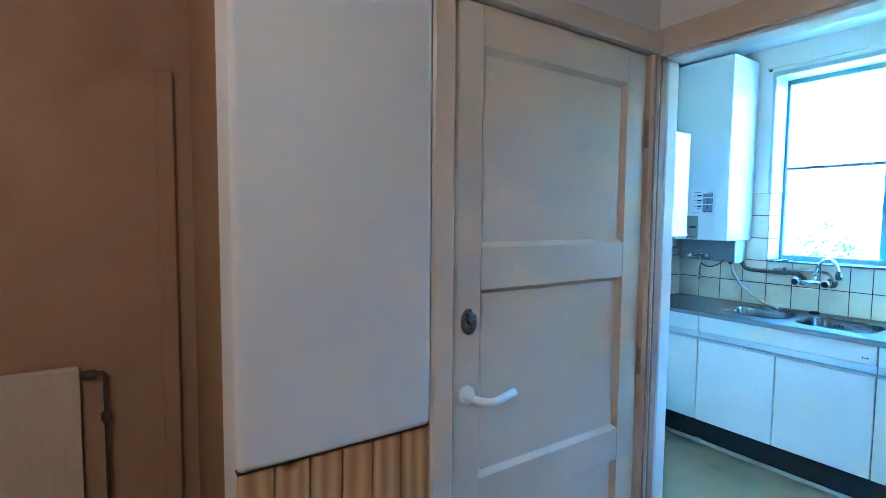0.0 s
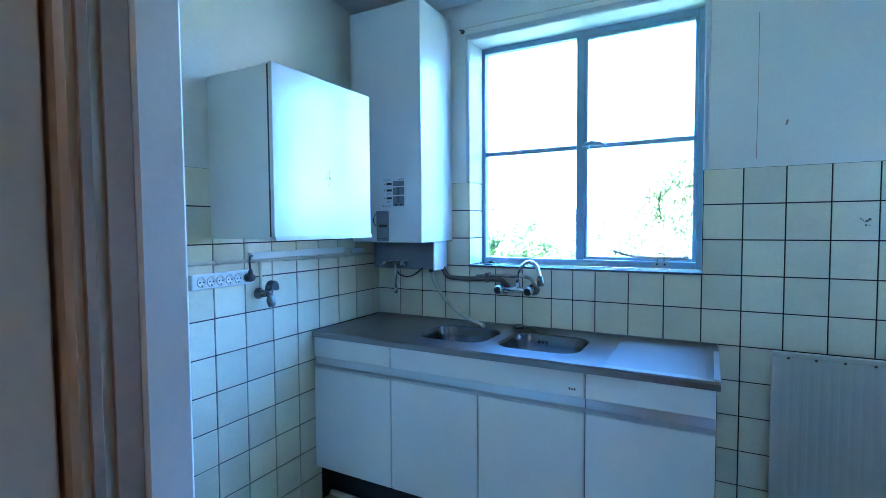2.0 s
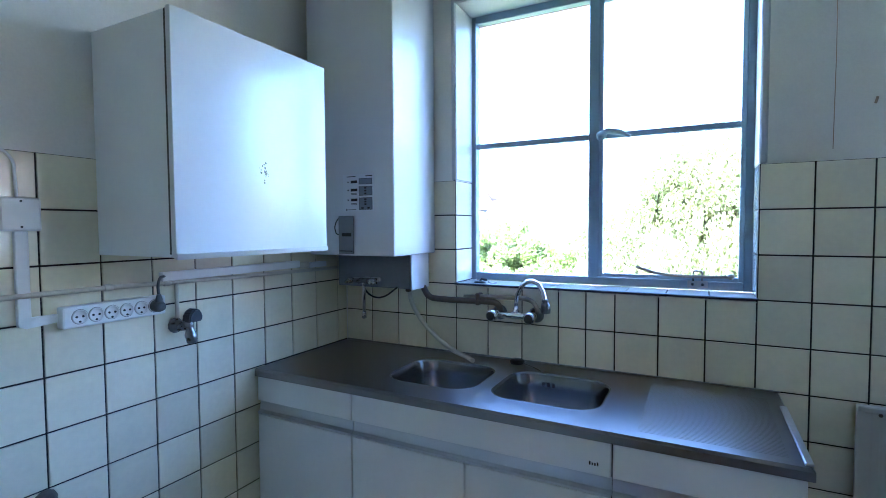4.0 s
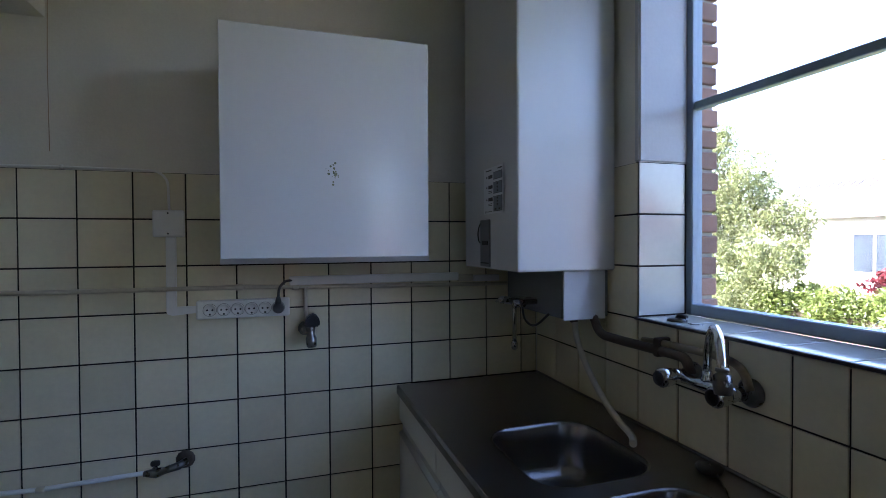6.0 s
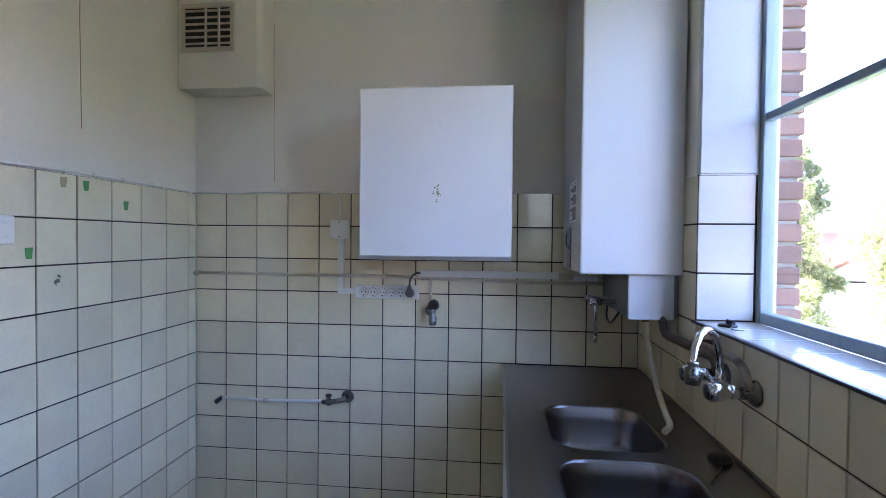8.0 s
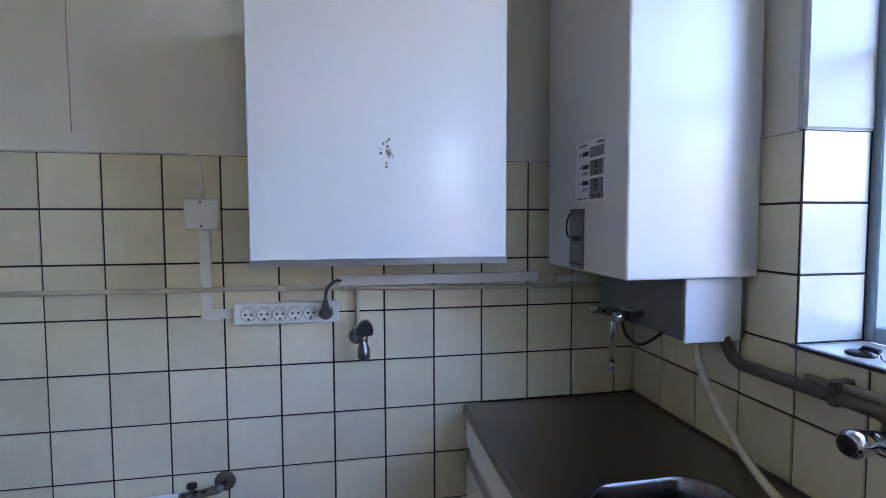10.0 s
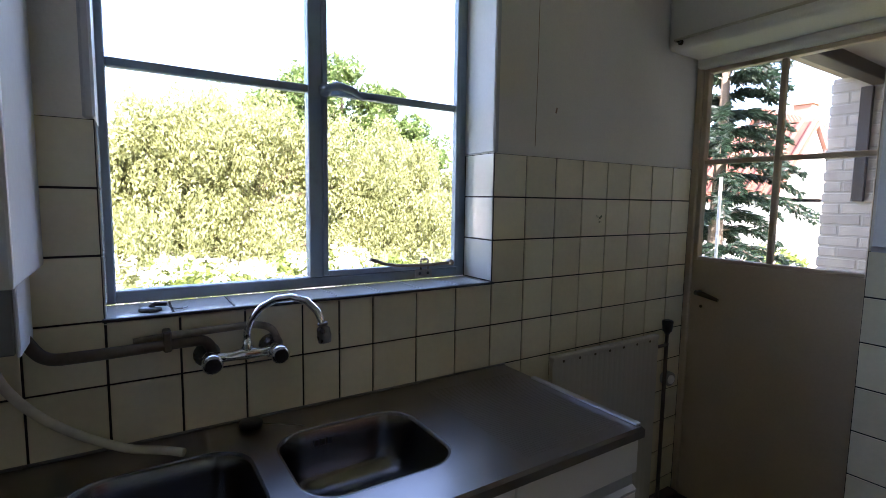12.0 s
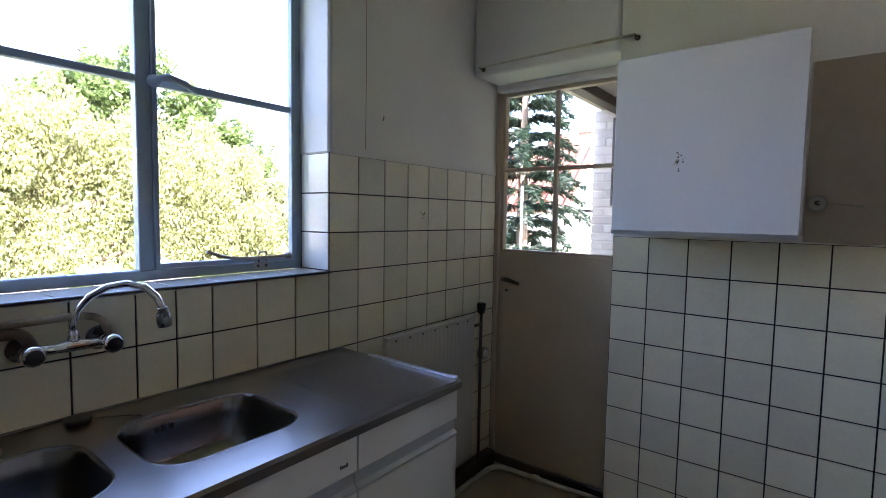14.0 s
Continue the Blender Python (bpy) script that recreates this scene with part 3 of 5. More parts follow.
part("lock_cylinder", bm, "oldchrome", hd, "oval nickel lock rosette")
bm = B()
lathe(bm, (-0.852, HY + 0.002, 1.018), (0, -1, 0), [(0, 0.026), (0.006, 0.026), (0.010, 0.02), (0.012, 0.012), (0.04, 0.010)], 18)
tube(bm, rounded([(-0.852, HY - 0.03, 1.018), (-0.848, HY - 0.052, 1.016), (-0.80, HY - 0.054, 1.004), (-0.722, HY - 0.046, 1.016)], 0.02), 0.011, 10)
part("door_handle", bm, "plastic", hd, "white plastic lever handle")

# white board over pine boards in the hall
bm = B()
box(bm, HX - 0.004, HY - 0.036, 0.98, -0.981, HY - 0.002, 2.48, 0.016, 4)
solid("wall_board", bm, "hallboard", "off-white board fixed over the pine wainscot", "wall board", kind="structure")
bm = B()
box(bm, HX + 0.0, HY - 0.021, 0.974, -0.981, HY - 0.001, 0.9795)
solid("trim_board_edge", bm, "plasticdark", "dark lower edge of the wall board", "trim", kind="structure")
wains = tagged(new("wainscot"), "varnished knotty pine tongue-and-groove wainscot", "wainscot", kind="structure")
w = (HX * -1 - 0.981) / 6
for i in range(6):
    bm = B()
    box(bm, HX + i * w + 0.0015, HY - 0.018, 0.0, HX + (i + 1) * w - 0.0015, HY - 0.003, 0.972, 0.004, 2)
    part("plank", bm, "pine", wains)
bm = B()
lathe(bm, (-1.225, HY - 0.029, 1.865), (0, -1, 0), [(0, 0.005), (0.003, 0.004), (0.004, 0.001)], 8)
solid("wall_plug", bm, "greyplastic", "small grey wall plug in the white board", "wall plug")
strip("trim_passage", [(-1.452, 0.285, 0, -1.385, 0.322, 2.1)], "hallwall", "tan painted door casing in the passage", bev=0.006)


def radiator(name, label, fixed, a, b, z0, z1, axis, out, material="radiator"):
    """A flat panel radiator along one axis; out: the side that it faces."""
    ob = thing(name, label, "radiator")
    bm = B()
    n = max(6, int(abs(b - a) / 0.035))
    lo, hi = min(a, b), max(a, b)

    def put(s, d, z):
        return Vector((fixed + out * d, s, z)) if axis == "y" else Vector((s, fixed + out * d, z))

    pts = [(lo, 0.006), (lo, 0.022)]
    for i in range(n):
        s = lo + 0.02 + (hi - lo - 0.04) * i / n
        d = (hi - lo - 0.04) / n
        pts += [(s, 0.0226), (s + d * 0.45, 0.0226), (s + d * 0.6, 0.022), (s + d * 0.85, 0.022)]
    pts += [(hi, 0.022), (hi, 0.006)]
    rings(bm, [[put(s, d, z) for s, d in pts] for z in (z0, z1)], smooth=False)
    part("panel", bm, material, ob)
    bm = B()
    c0, c1 = put(lo, 0.0, z1 - 0.012), put(hi, 0.028, z1 + 0.006)
    box(bm, *c0, *c1, 0.003)
    part("top_rail", bm, material, ob)
    for s in (lo + 0.12, hi - 0.12):
        bm = B()
        c0, c1 = put(s - 0.015, -0.035, z1 - 0.16), put(s + 0.015, 0.006, z1 - 0.05)
        box(bm, *c0, *c1)
        part("bracket", bm, material, ob)
    return ob


rad = radiator("radiator", "off-white flat panel radiator on the tiled wall", XE - 0.035, -2.66, -1.995, 0.13, 0.905, "y", -1)
for i in range(7):
    bm = B()
    lathe(bm, (XE - 0.062, -2.05 - i * 0.09, 0.89), (-1, 0, 0), [(0, 0.006), (0.002, 0.005)], 8)
    part("stain", bm, "oldpipe", rad, "rusty spot on the top edge")
valve = thing("radiator_valve", "black radiator valve on a painted riser pipe", "radiator valve")
bm = B()
tube(bm, rounded([(1.995, -2.67, 0.85), (1.995, -2.735, 0.85), (1.995, -2.735, 0.93)], 0.02), 0.008, 8)
tube(bm, [(1.995, -2.735, 0.02), (1.995, -2.735, 0.86)], 0.009, 8)
part("pipe", bm, "oldpipe", valve)
bm = B()
lathe(bm, (1.995, -2.735, 0.9), (0, 0, 1), [(0, 0.010), (0.01, 0.014), (0.015, 0.021), (0.06, 0.026), (0.066, 0.02)], 12)
part("knob", bm, "black", valve, "black plastic valve knob")
bm = B()
lathe(bm, (2.0, -2.775, 0.68), (-1, 0.15, 0), [(-0.02, 0.034), (0.01, 0.034), (0.014, 0.028)], 18)
part("dial", bm, "greyplastic", valve, "grey round meter dial")
bm = B()
lathe(bm, (1.986, -2.773, 0.68), (-1, 0.15, 0), [(0.0, 0.022), (0.004, 0.02), (0.005, 0.004)], 18)
part("dial_face", bm, "plastic", valve)

hr = radiator("radiator", "cream panel radiator in the dim passage", 0.30, -2.55, -1.745, 0.22, 0.868, "x", -1, "cream")
bm = B()
tube(bm, rounded([(-1.745, 0.27, 0.84), (-1.66, 0.27, 0.84), (-1.66, 0.27, 0.02)], 0.015), 0.008, 8)
lathe(bm, (-1.74, 0.27, 0.84), (1, 0, 0), [(0, 0.012), (0.03, 0.018), (0.05, 0.016)], 10)
lathe(bm, (-1.66, 0.27, 0.63), (0, 0, 1), [(0, 0.01), (0.01, 0.018), (0.04, 0.018), (0.05, 0.01)], 10)
part("valve", bm, "baseboard", hr, "dark valve and pipe")
# unseen globes: passage one inferred from its warm glow, hall one added as fill
for x, y, glow, lab in ((-2.35, -0.75, "lamp", "warm glass globe lamp in the passage"), (-2.3, -2.35, "hallfill", "unseen globe lamp added as warm fill for the hall")):
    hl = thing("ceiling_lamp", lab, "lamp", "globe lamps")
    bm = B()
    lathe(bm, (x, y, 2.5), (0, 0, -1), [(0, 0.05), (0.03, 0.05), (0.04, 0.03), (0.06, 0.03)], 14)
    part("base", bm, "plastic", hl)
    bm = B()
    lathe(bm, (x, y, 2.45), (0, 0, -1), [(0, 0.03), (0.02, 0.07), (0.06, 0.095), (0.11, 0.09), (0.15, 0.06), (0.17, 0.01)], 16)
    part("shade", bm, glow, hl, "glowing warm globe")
kl = thing("lamp_holder", "white bulb holder on the kitchen ceiling", "lamp")
bm = B()
lathe(bm, (1.31, -1.19, CEIL), (0, 0, -1), [(0, 0.045), (0.02, 0.045), (0.03, 0.03), (0.05, 0.028)], 16)
part("base", bm, "plastic", kl)
bm = B()
lathe(bm, (1.31, -1.19, CEIL - 0.05), (0, 0, -1), [(0, 0.025), (0.03, 0.05), (0.08, 0.062), (0.12, 0.05), (0.14, 0.01)], 16)
part("shade", bm, "plastic", kl, "unlit white glass shade")

# ---------------------------------------------------------------- kitchen units
UX, ZU, ZT = 1.487, 0.199, 0.873


def drawer_front(parent, y0, y1, name="drawer_front"):
    bm = B()
    box(bm, UX - 0.018, y0, 0.774, UX, y1, ZT - 0.002, 0.0015)
    part(name, bm, "laminate", parent)


def grip(parent, y0, y1):
    bm = B()
    prism(bm, [(UX - 0.019, 0.719), (UX - 0.019, 0.726), (UX - 0.006, 0.734), (UX - 0.003, 0.770), (UX + 0.004, 0.770), (UX + 0.004, 0.719)], "y", y0, y1)
    part("grip_strip", bm, "alu", parent, "aluminium grip strip")


def base_unit(label, y0, y1, doors):
    u = thing("base_cabinet", label, "cabinet", "base cabinets in the row")
    bm = B()
    box(bm, UX + 0.02, y0, ZU, XE - 0.02, y0 - 0.016, ZT)
    box(bm, UX + 0.02, y1 + 0.016, ZU, XE - 0.02, y1, ZT)
    box(bm, UX + 0.02, y0 - 0.016, ZU, XE - 0.02, y1 + 0.016, ZU + 0.016)
    box(bm, XE - 0.03, y0 - 0.016, ZU + 0.016, XE - 0.02, y1 + 0.016, ZT)
    part("body", bm, "laminate", u)
    drawer_front(u, y0 - 0.003, y1 + 0.003)
    grip(u, y0 - 0.0015, y1 + 0.0015)
    w = (y1 - y0) / doors
    for i in range(doors):
        bm = B()
        box(bm, UX - 0.018, y0 + i * w - 0.003, ZU + 0.002, UX, y0 + (i + 1) * w + 0.003, 0.716, 0.0015)
        part("door", bm, "laminate", u)
        # black strip behind each door joint paints the dark of the open gap
        bm = B()
        box(bm, UX + 0.0005, y0 + (i + 1) * w + 0.007, ZU + 0.004, UX + 0.004, y0 + (i + 1) * w + 0.0005, ZT - 0.004 if i == doors - 1 else 0.712)
        part("joint_shade", bm, "black", u, "black strip painting the shade in the door joint")
    return u


base_unit("white laminate base cabinet with one door and drawer front", -0.004, -0.474, 1)
u2 = base_unit("wide white laminate sink cabinet with two doors", -0.474, -1.36, 2)
base_unit("white laminate base cabinet at the open end of the row", -1.36, -1.796, 1)
# a small dark mark with letters on the sink cabinet's front
bm = B()
for i, (dy, h) in enumerate(((0, 0.010), (0.007, 0.007), (0.014, 0.007), (0.021, 0.010))):
    box(bm, UX - 0.0195, -1.30 - dy, 0.80, UX - 0.0175, -1.304 - dy, 0.80 + h)
part("label", bm, "black", u2, "small dark maker's mark")
bm = B()
box(bm, 1.585, -0.004, 0.0, 1.6, -1.796, ZU)
box(bm, 1.6, -1.78, 0.0, 2.02, -1.796, ZU)
solid("plinth", bm, "plinth", "black plinth board under the base cabinets", "plinth")

# worktop with two pressed bowls
wt = thing("worktop", "brushed stainless steel worktop with two sink bowls", "worktop")
bowls = ((1.745, -0.70, 0.315, 0.355), (1.745, -1.118, 0.325, 0.365))
WX0, WX1, WYA, WYB, WZ = 1.46, XE - 0.002, -0.003, -1.806, 0.903


bm = B()
xa, xb, ya, yb = WX0 + 0.006, WX1, WYA, WYB + 0.006
ov = [bm.verts.new((x, y, WZ)) for x, y in ((xa, ya), (xb, ya), (xb, yb), (xa, yb))]
mid = (bowls[0][1] + bowls[1][1]) / 2
cells = ((-0.48, mid), (mid, -1.34))
for (y1, y0), (cx, cy, w, h) in zip(cells, bowls):
    inner = rrect(cx, cy, w, h, 0.09, 7)
    outer = []
    for x, y in inner:
        dx, dy = x - cx, y - cy
        k = min(((xb if dx > 0 else xa) - cx) / dx if dx else 9, ((y1 if dy > 0 else y0) - cy) / dy if dy else 9)
        outer.append([cx + dx * k, cy + dy * k])
    for px, py in ((xa, y0), (xa, y1), (xb, y0), (xb, y1)):
        best = min(outer, key=lambda o: (o[0] - px) ** 2 + (o[1] - py) ** 2)
        best[0], best[1] = px, py
    rings(bm, [[(x, y, WZ) for x, y in outer], [(x, y, WZ) for x, y in inner]], False, False, smooth=False)
for y0, y1 in ((ya, -0.48), (-1.34, yb)):
    bm.faces.new([bm.verts.new((x, y, WZ)) for x, y in ((xa, y0), (xb, y0), (xb, y1), (xa, y1))])
low = [bm.verts.new((WX0, WYA, WZ - 0.008)), bm.verts.new((WX1, WYA, WZ - 0.008)), bm.verts.new((WX1, WYB, WZ - 0.008)), bm.verts.new((WX0, WYB, WZ - 0.008))]
low2 = [bm.verts.new((v.co.x, v.co.y, WZ - 0.03)) for v in low]
for a, b in ((ov, low), (low, low2)):
    for i in range(4):
        bm.faces.new((a[i], a[(i + 1) % 4], b[(i + 1) % 4], b[i]))
part("top", bm, "steel", wt)
bm = B()
box(bm, WX1 - 0.006, WYA, WZ, XE, WYB, WZ + 0.006, 0.002)
part("raised_edge", bm, "steel", wt, "raised steel lip")
# lip in lighter metal than the top, painting the window's reflection on it
bm = B()
box(bm, WX0 + 0.012, WYB + 0.001, WZ, WX1 - 0.16, WYB + 0.02, WZ + 0.008, 0.003, 2)
part("end_lip", bm, "alu", wt, "raised end lip, window reflection put in as bright metal")
bm = B()
for i in range(52):
    x = 1.505 + i * 0.0088
    prism(bm, [(x, WZ - 0.0005), (x + 0.0018, WZ + 0.0007), (x + 0.0036, WZ - 0.0005)], "y", -1.42, -1.76)
part("drainer_ribs", bm, "steel", wt, "fine pressed drainer ribs")
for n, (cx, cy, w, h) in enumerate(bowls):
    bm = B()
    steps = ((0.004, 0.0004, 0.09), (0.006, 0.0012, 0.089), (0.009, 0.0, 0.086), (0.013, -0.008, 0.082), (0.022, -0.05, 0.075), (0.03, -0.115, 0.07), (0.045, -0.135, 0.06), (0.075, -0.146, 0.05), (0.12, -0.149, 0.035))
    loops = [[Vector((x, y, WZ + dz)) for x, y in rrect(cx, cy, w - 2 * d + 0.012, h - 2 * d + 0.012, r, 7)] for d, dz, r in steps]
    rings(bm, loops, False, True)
    bowl = part("bowl", bm, "shadedsteel", wt, "deep rounded steel bowl")
    bm = B()
    lathe(bm, (cx + 0.03, cy, WZ - 0.148), (0, 0, 1), [(0, 0.045), (0.003, 0.045), (0.004, 0.036), (0.001, 0.02), (0.001, 0.002)], 18)
    part("drain", bm, "chrome", bowl)
    if n == 1:
        bm = B()
        for dy in (-0.018, 0.0, 0.018):
            box(bm, cx + 0.1445, cy + 0.05 + dy - 0.006, WZ - 0.045, cx + 0.148, cy + 0.05 + dy + 0.006, WZ - 0.028, 0.001)
        part("overflow", bm, "black", bowl, "dark overflow slots")
# plug on its chain at the back of the worktop
pl = thing("sink_plug", "black rubber sink plug on the steel worktop", "plug")
bm = B()
lathe(bm, (1.995, -0.91, WZ), (0, 0, 1), [(0, 0.026), (0.006, 0.03), (0.012, 0.03), (0.016, 0.024), (0.017, 0.004)], 18)
part("stopper", bm, "black", pl)
bm = B()
tube(bm, rounded([(1.995, -0.91, WZ + 0.018), (1.99, -0.935, WZ + 0.006), (1.96, -0.985, WZ + 0.004), (1.925, -1.03, WZ + 0.003), (1.905, -1.06, WZ - 0.03)], 0.02), 0.0018, 6)
part("chain", bm, "oldchrome", pl)
pk = thing("sink_plug", "small black plug lying on the window sill", "plug")
bm = B()
lathe(bm, (2.10, -0.70, WZ0), (0, 0, 1), [(0, 0.026), (0.005, 0.026), (0.009, 0.02), (0.01, 0.003)], 16)
part("stopper", bm, "black", pk)
bm = B()
tube(bm, [(2.10, -0.70, WZ0 + 0.008), (2.095, -0.71, WZ0 + 0.017), (2.10, -0.735, WZ0 + 0.014)], 0.006, 8)
part("grip", bm, "black", pk)
bm = B()
tube(bm, rounded([(2.10, -0.735, WZ0 + 0.012), (2.085, -0.75, WZ0 + 0.003), (2.08, -0.775, WZ0 + 0.003), (2.105, -0.785, WZ0 + 0.003)], 0.01), 0.0018, 6)
part("chain", bm, "oldchrome", pk)

# ---------------------------------------------------------------- wall cupboards


def cupboard(label, x0, yb, s, z1=2.03, w=0.58, d=0.362, mark=0.515):
    """A wall cupboard of which the back is at yb; s: the way that it faces along y."""
    z0 = 1.384
    c = thing("wall_cupboard", label, "cupboard", "wall cupboards")
    yf = yb + s * (d - 0.02)
    for name, dims in (("side", (x0 + 0.003, yb, z0, x0 + 0.019, yf, z1 - 0.004)), ("side", (x0 + w - 0.019, yb, z0, x0 + w - 0.003, yf, z1 - 0.004)),
                       ("bottom", (x0 + 0.019, yb, z0, x0 + w - 0.019, yf, z0 + 0.016)), ("top", (x0 + 0.019, yb, z1 - 0.02, x0 + w - 0.019, yf, z1 - 0.004)),
                       ("back", (x0 + 0.019, yb, z0 + 0.016, x0 + w - 0.019, yb + s * 0.006, z1 - 0.02))):
        part(name, box(B(), *dims), "laminate", c)
    # black strips stand in for shade in the gap behind the door
    for xs in (x0 + 0.0012, x0 + w - 0.0052):
        bm = B()
        box(bm, xs, yf - s * 0.007, z0 + 0.008, xs + 0.004, yf + s * 0.0008, z1 - 0.006)
        part("gap_shade", bm, "black", c, "black strip for the shaded gap between door and carcass")
    bm = B()
    box(bm, x0, yf + s * 0.001, z0 + 0.006, x0 + w, yf + s * 0.02, z1, 0.0015)
    door = part("door", bm, "doorskin", c, "glossy white door")
    bm = B()
    prism(bm, [(yf - s * 0.004, z0 + 0.004), (yf + s * 0.024, z0 - 0.006), (yf + s * 0.026, z0 + 0.010), (yf + s * 0.021, z0 + 0.010), (yf + s * 0.001, z0 + 0.0055)], "x", x0, x0 + w)
    part("grip_strip", bm, "alu", door, "aluminium grip strip")
    bm = B()
    rnd = random.Random(5)
    for i in range(26):
        r = 0.0012 + 0.003 * rnd.random()
        u, v = rnd.gauss(0, 0.009), rnd.gauss(0, 0.016)
        lathe(bm, (x0 + w * mark + u, yf + s * 0.0195, z0 + 0.252 + v), (0, s, 0), [(0, r), (0.0012, r * 0.8)], 6)
    part("glue_mark", bm, "dirt", door, "dark glue residue where a knob was")
    return c


cupboard("white wall cupboard above the sockets, closed", 0.904, 0.0, -1)
cupboard("white wall cupboard beside the balcony door, closed", 0.612, YS - WALL, 1, 2.005, 0.565, 0.345, 0.61)

# ---------------------------------------------------------------- water heater
bo = thing("boiler", "tall white gas water heater in the corner", "boiler")
bm = B()
box(bm, 1.71, -0.505, 1.345, XE, -0.07, 2.545, 0.006, 2)
hood = part("hood", bm, "enamel", bo)
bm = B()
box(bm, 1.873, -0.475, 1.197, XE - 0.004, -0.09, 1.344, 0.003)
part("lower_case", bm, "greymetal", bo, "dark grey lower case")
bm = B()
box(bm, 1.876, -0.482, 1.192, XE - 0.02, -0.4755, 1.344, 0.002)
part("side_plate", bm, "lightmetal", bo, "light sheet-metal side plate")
LY = -0.412


def on_card(bm, y0, z0, y1, z1, lift, bev=0.0):
    """A flat field on the heater's label, from the label's outer lower corner."""
    box(bm, 1.7085 - lift, LY + y0, 1.526 + z0, 1.7092, LY + y1, 1.526 + z1, bev)


bm = B()
box(bm, 1.7085, LY, 1.526, 1.7105, LY + 0.155, 1.676, 0.0005)
card = part("instruction_label", bm, "label", hood, "light label with slate fields")
fields = ((0.108, 0.132), (0.063, 0.100), (0.006, 0.055))
for z0, z1 in fields:
    bm = B()
    on_card(bm, 0.008, z0, 0.074, z1, 0.0006)
    part("field_edge", bm, "black", card)
    bm = B()
    on_card(bm, 0.0095, z0 + 0.0015, 0.0725, z1 - 0.0015, 0.0012)
    part("field", bm, "labelblue", card)
bm = B()
for z in (0.120, 0.087, 0.047):
    on_card(bm, 0.082, z - 0.006, 0.114, z + 0.005, 0.001)
for z in (0.120, 0.087, 0.047):
    on_card(bm, 0.125, z - 0.003, 0.131, z + 0.002, 0.001)
for z in (0.072, 0.067, 0.031, 0.026):
    on_card(bm, 0.086, z, 0.114, z + 0.002, 0.001)
for z in (0.090, 0.079, 0.068, 0.045, 0.035, 0.025):
    on_card(bm, 0.036, z, 0.046, z + 0.006, 0.0018)
for y in (0.020, 0.050):
    on_card(bm, y, 0.010, y + 0.012, 0.016, 0.0018)
on_card(bm, 0.008, 0.139, 0.040, 0.1425, 0.001)
on_card(bm, 0.090, 0.1395, 0.135, 0.1425, 0.001)
on_card(bm, 0.088, 0.006, 0.128, 0.008, 0.001)
on_card(bm, 0.134, 0.003, 0.139, 0.010, 0.001)
tagged(part("print", bm, "black", card, "dark unreadable print"), kind="stuff")
bm = B()
box(bm, 1.704, -0.310, 1.352, 1.7105, -0.233, 1.508, 0.002)
cp = part("control_panel", bm, "greymetal", hood, "slate grey control flap")
bm = B()
box(bm, 1.7025, -0.300, 1.424, 1.7045, -0.252, 1.438, 0.0005)
box(bm, 1.7025, -0.305, 1.362, 1.7045, -0.238, 1.366, 0.0005)
tagged(part("print", bm, "black", cp), kind="stuff")
bm = B()
tube(bm, rounded([(1.707, -0.234, 1.50), (1.704, -0.222, 1.485), (1.703, -0.214, 1.46), (1.704, -0.222, 1.435), (1.707, -0.234, 1.43)], 0.01), 0.0022, 6)
part("cable_loop", bm, "black", cp)
# tap under the heater
bt = thing("heater_tap", "chrome swivel tap under the water heater", "tap")
bm = B()
tube(bm, [(1.80, -0.225, 1.232), (1.81, -0.345, 1.232)], 0.013, 10)
box(bm, 1.80, -0.325, 1.224, 1.876, -0.245, 1.242, 0.004)
part("body", bm, "oldchrome", bt)
for y in (-0.227, -0.34):
    bm = B()
    lathe(bm, (1.805, y, 1.232), (-1, 0, 0), [(0, 0.010), (0.012, 0.014), (0.028, 0.012), (0.03, 0.004)], 10)
    tube(bm, [(1.782, y, 1.234), (1.775, y + (0.02 if y > -0.3 else -0.02), 1.224)], [0.007, 0.004], 8)
    part("handle", bm, "chrome", bt)
bm = B()
tube(bm, rounded([(1.80, -0.285, 1.228), (1.808, -0.283, 1.212), (1.808, -0.282, 1.085)], 0.01), 0.0075, 10)
lathe(bm, (1.808, -0.282, 1.098), (0, 0, -1), [(0, 0.009), (0.006, 0.011), (0.026, 0.011), (0.03, 0.006)], 10)
part("spout", bm, "chrome", bt)
ca = thing("power_cable", "dark cable hanging below the water heater", "cable")
bm = B()
tube(bm, rounded([(1.86, -0.24, 1.205), (1.85, -0.27, 1.17), (1.85, -0.32, 1.152), (1.85, -0.37, 1.165), (1.86, -0.42, 1.205)], 0.05), 0.004, 8)
part("cord", bm, "black", ca)
hz = thing("drain_hose", "cream rubber hose from the heater to the bowl", "hose")
bm = B()
tube(bm, rounded([(1.951, -0.42, 1.205), (1.952, -0.43, 1.13), (1.955, -0.485, 1.045), (1.95, -0.565, 0.98), (1.948, -0.65, 0.932), (1.945, -0.71, 0.917), (1.915, -0.748, 0.914)], 0.05), 0.0095, 10)
part("tube", bm, "hose", hz)
bm = B()
lathe(bm, (1.951, -0.42, 1.208), (0, 0, -1), [(0, 0.014), (0.03, 0.014), (0.034, 0.01)], 10)
part("sleeve", bm, "oldpipe", hz)
# supply pipes along the window wall
wp = thing("water_pipe", "old painted water pipes along the window wall", "pipe")
bm = B()
tube(bm, rounded([(1.99, -0.47, 1.20), (1.99, -0.50, 1.148), (2.01, -0.60, 1.142), (2.015, -0.77, 1.145), (2.02, -0.815, 1.143), (2.02, -0.83, 1.105)], 0.035), 0.0135, 10)
part("tube", bm, "oldpipe", wp)
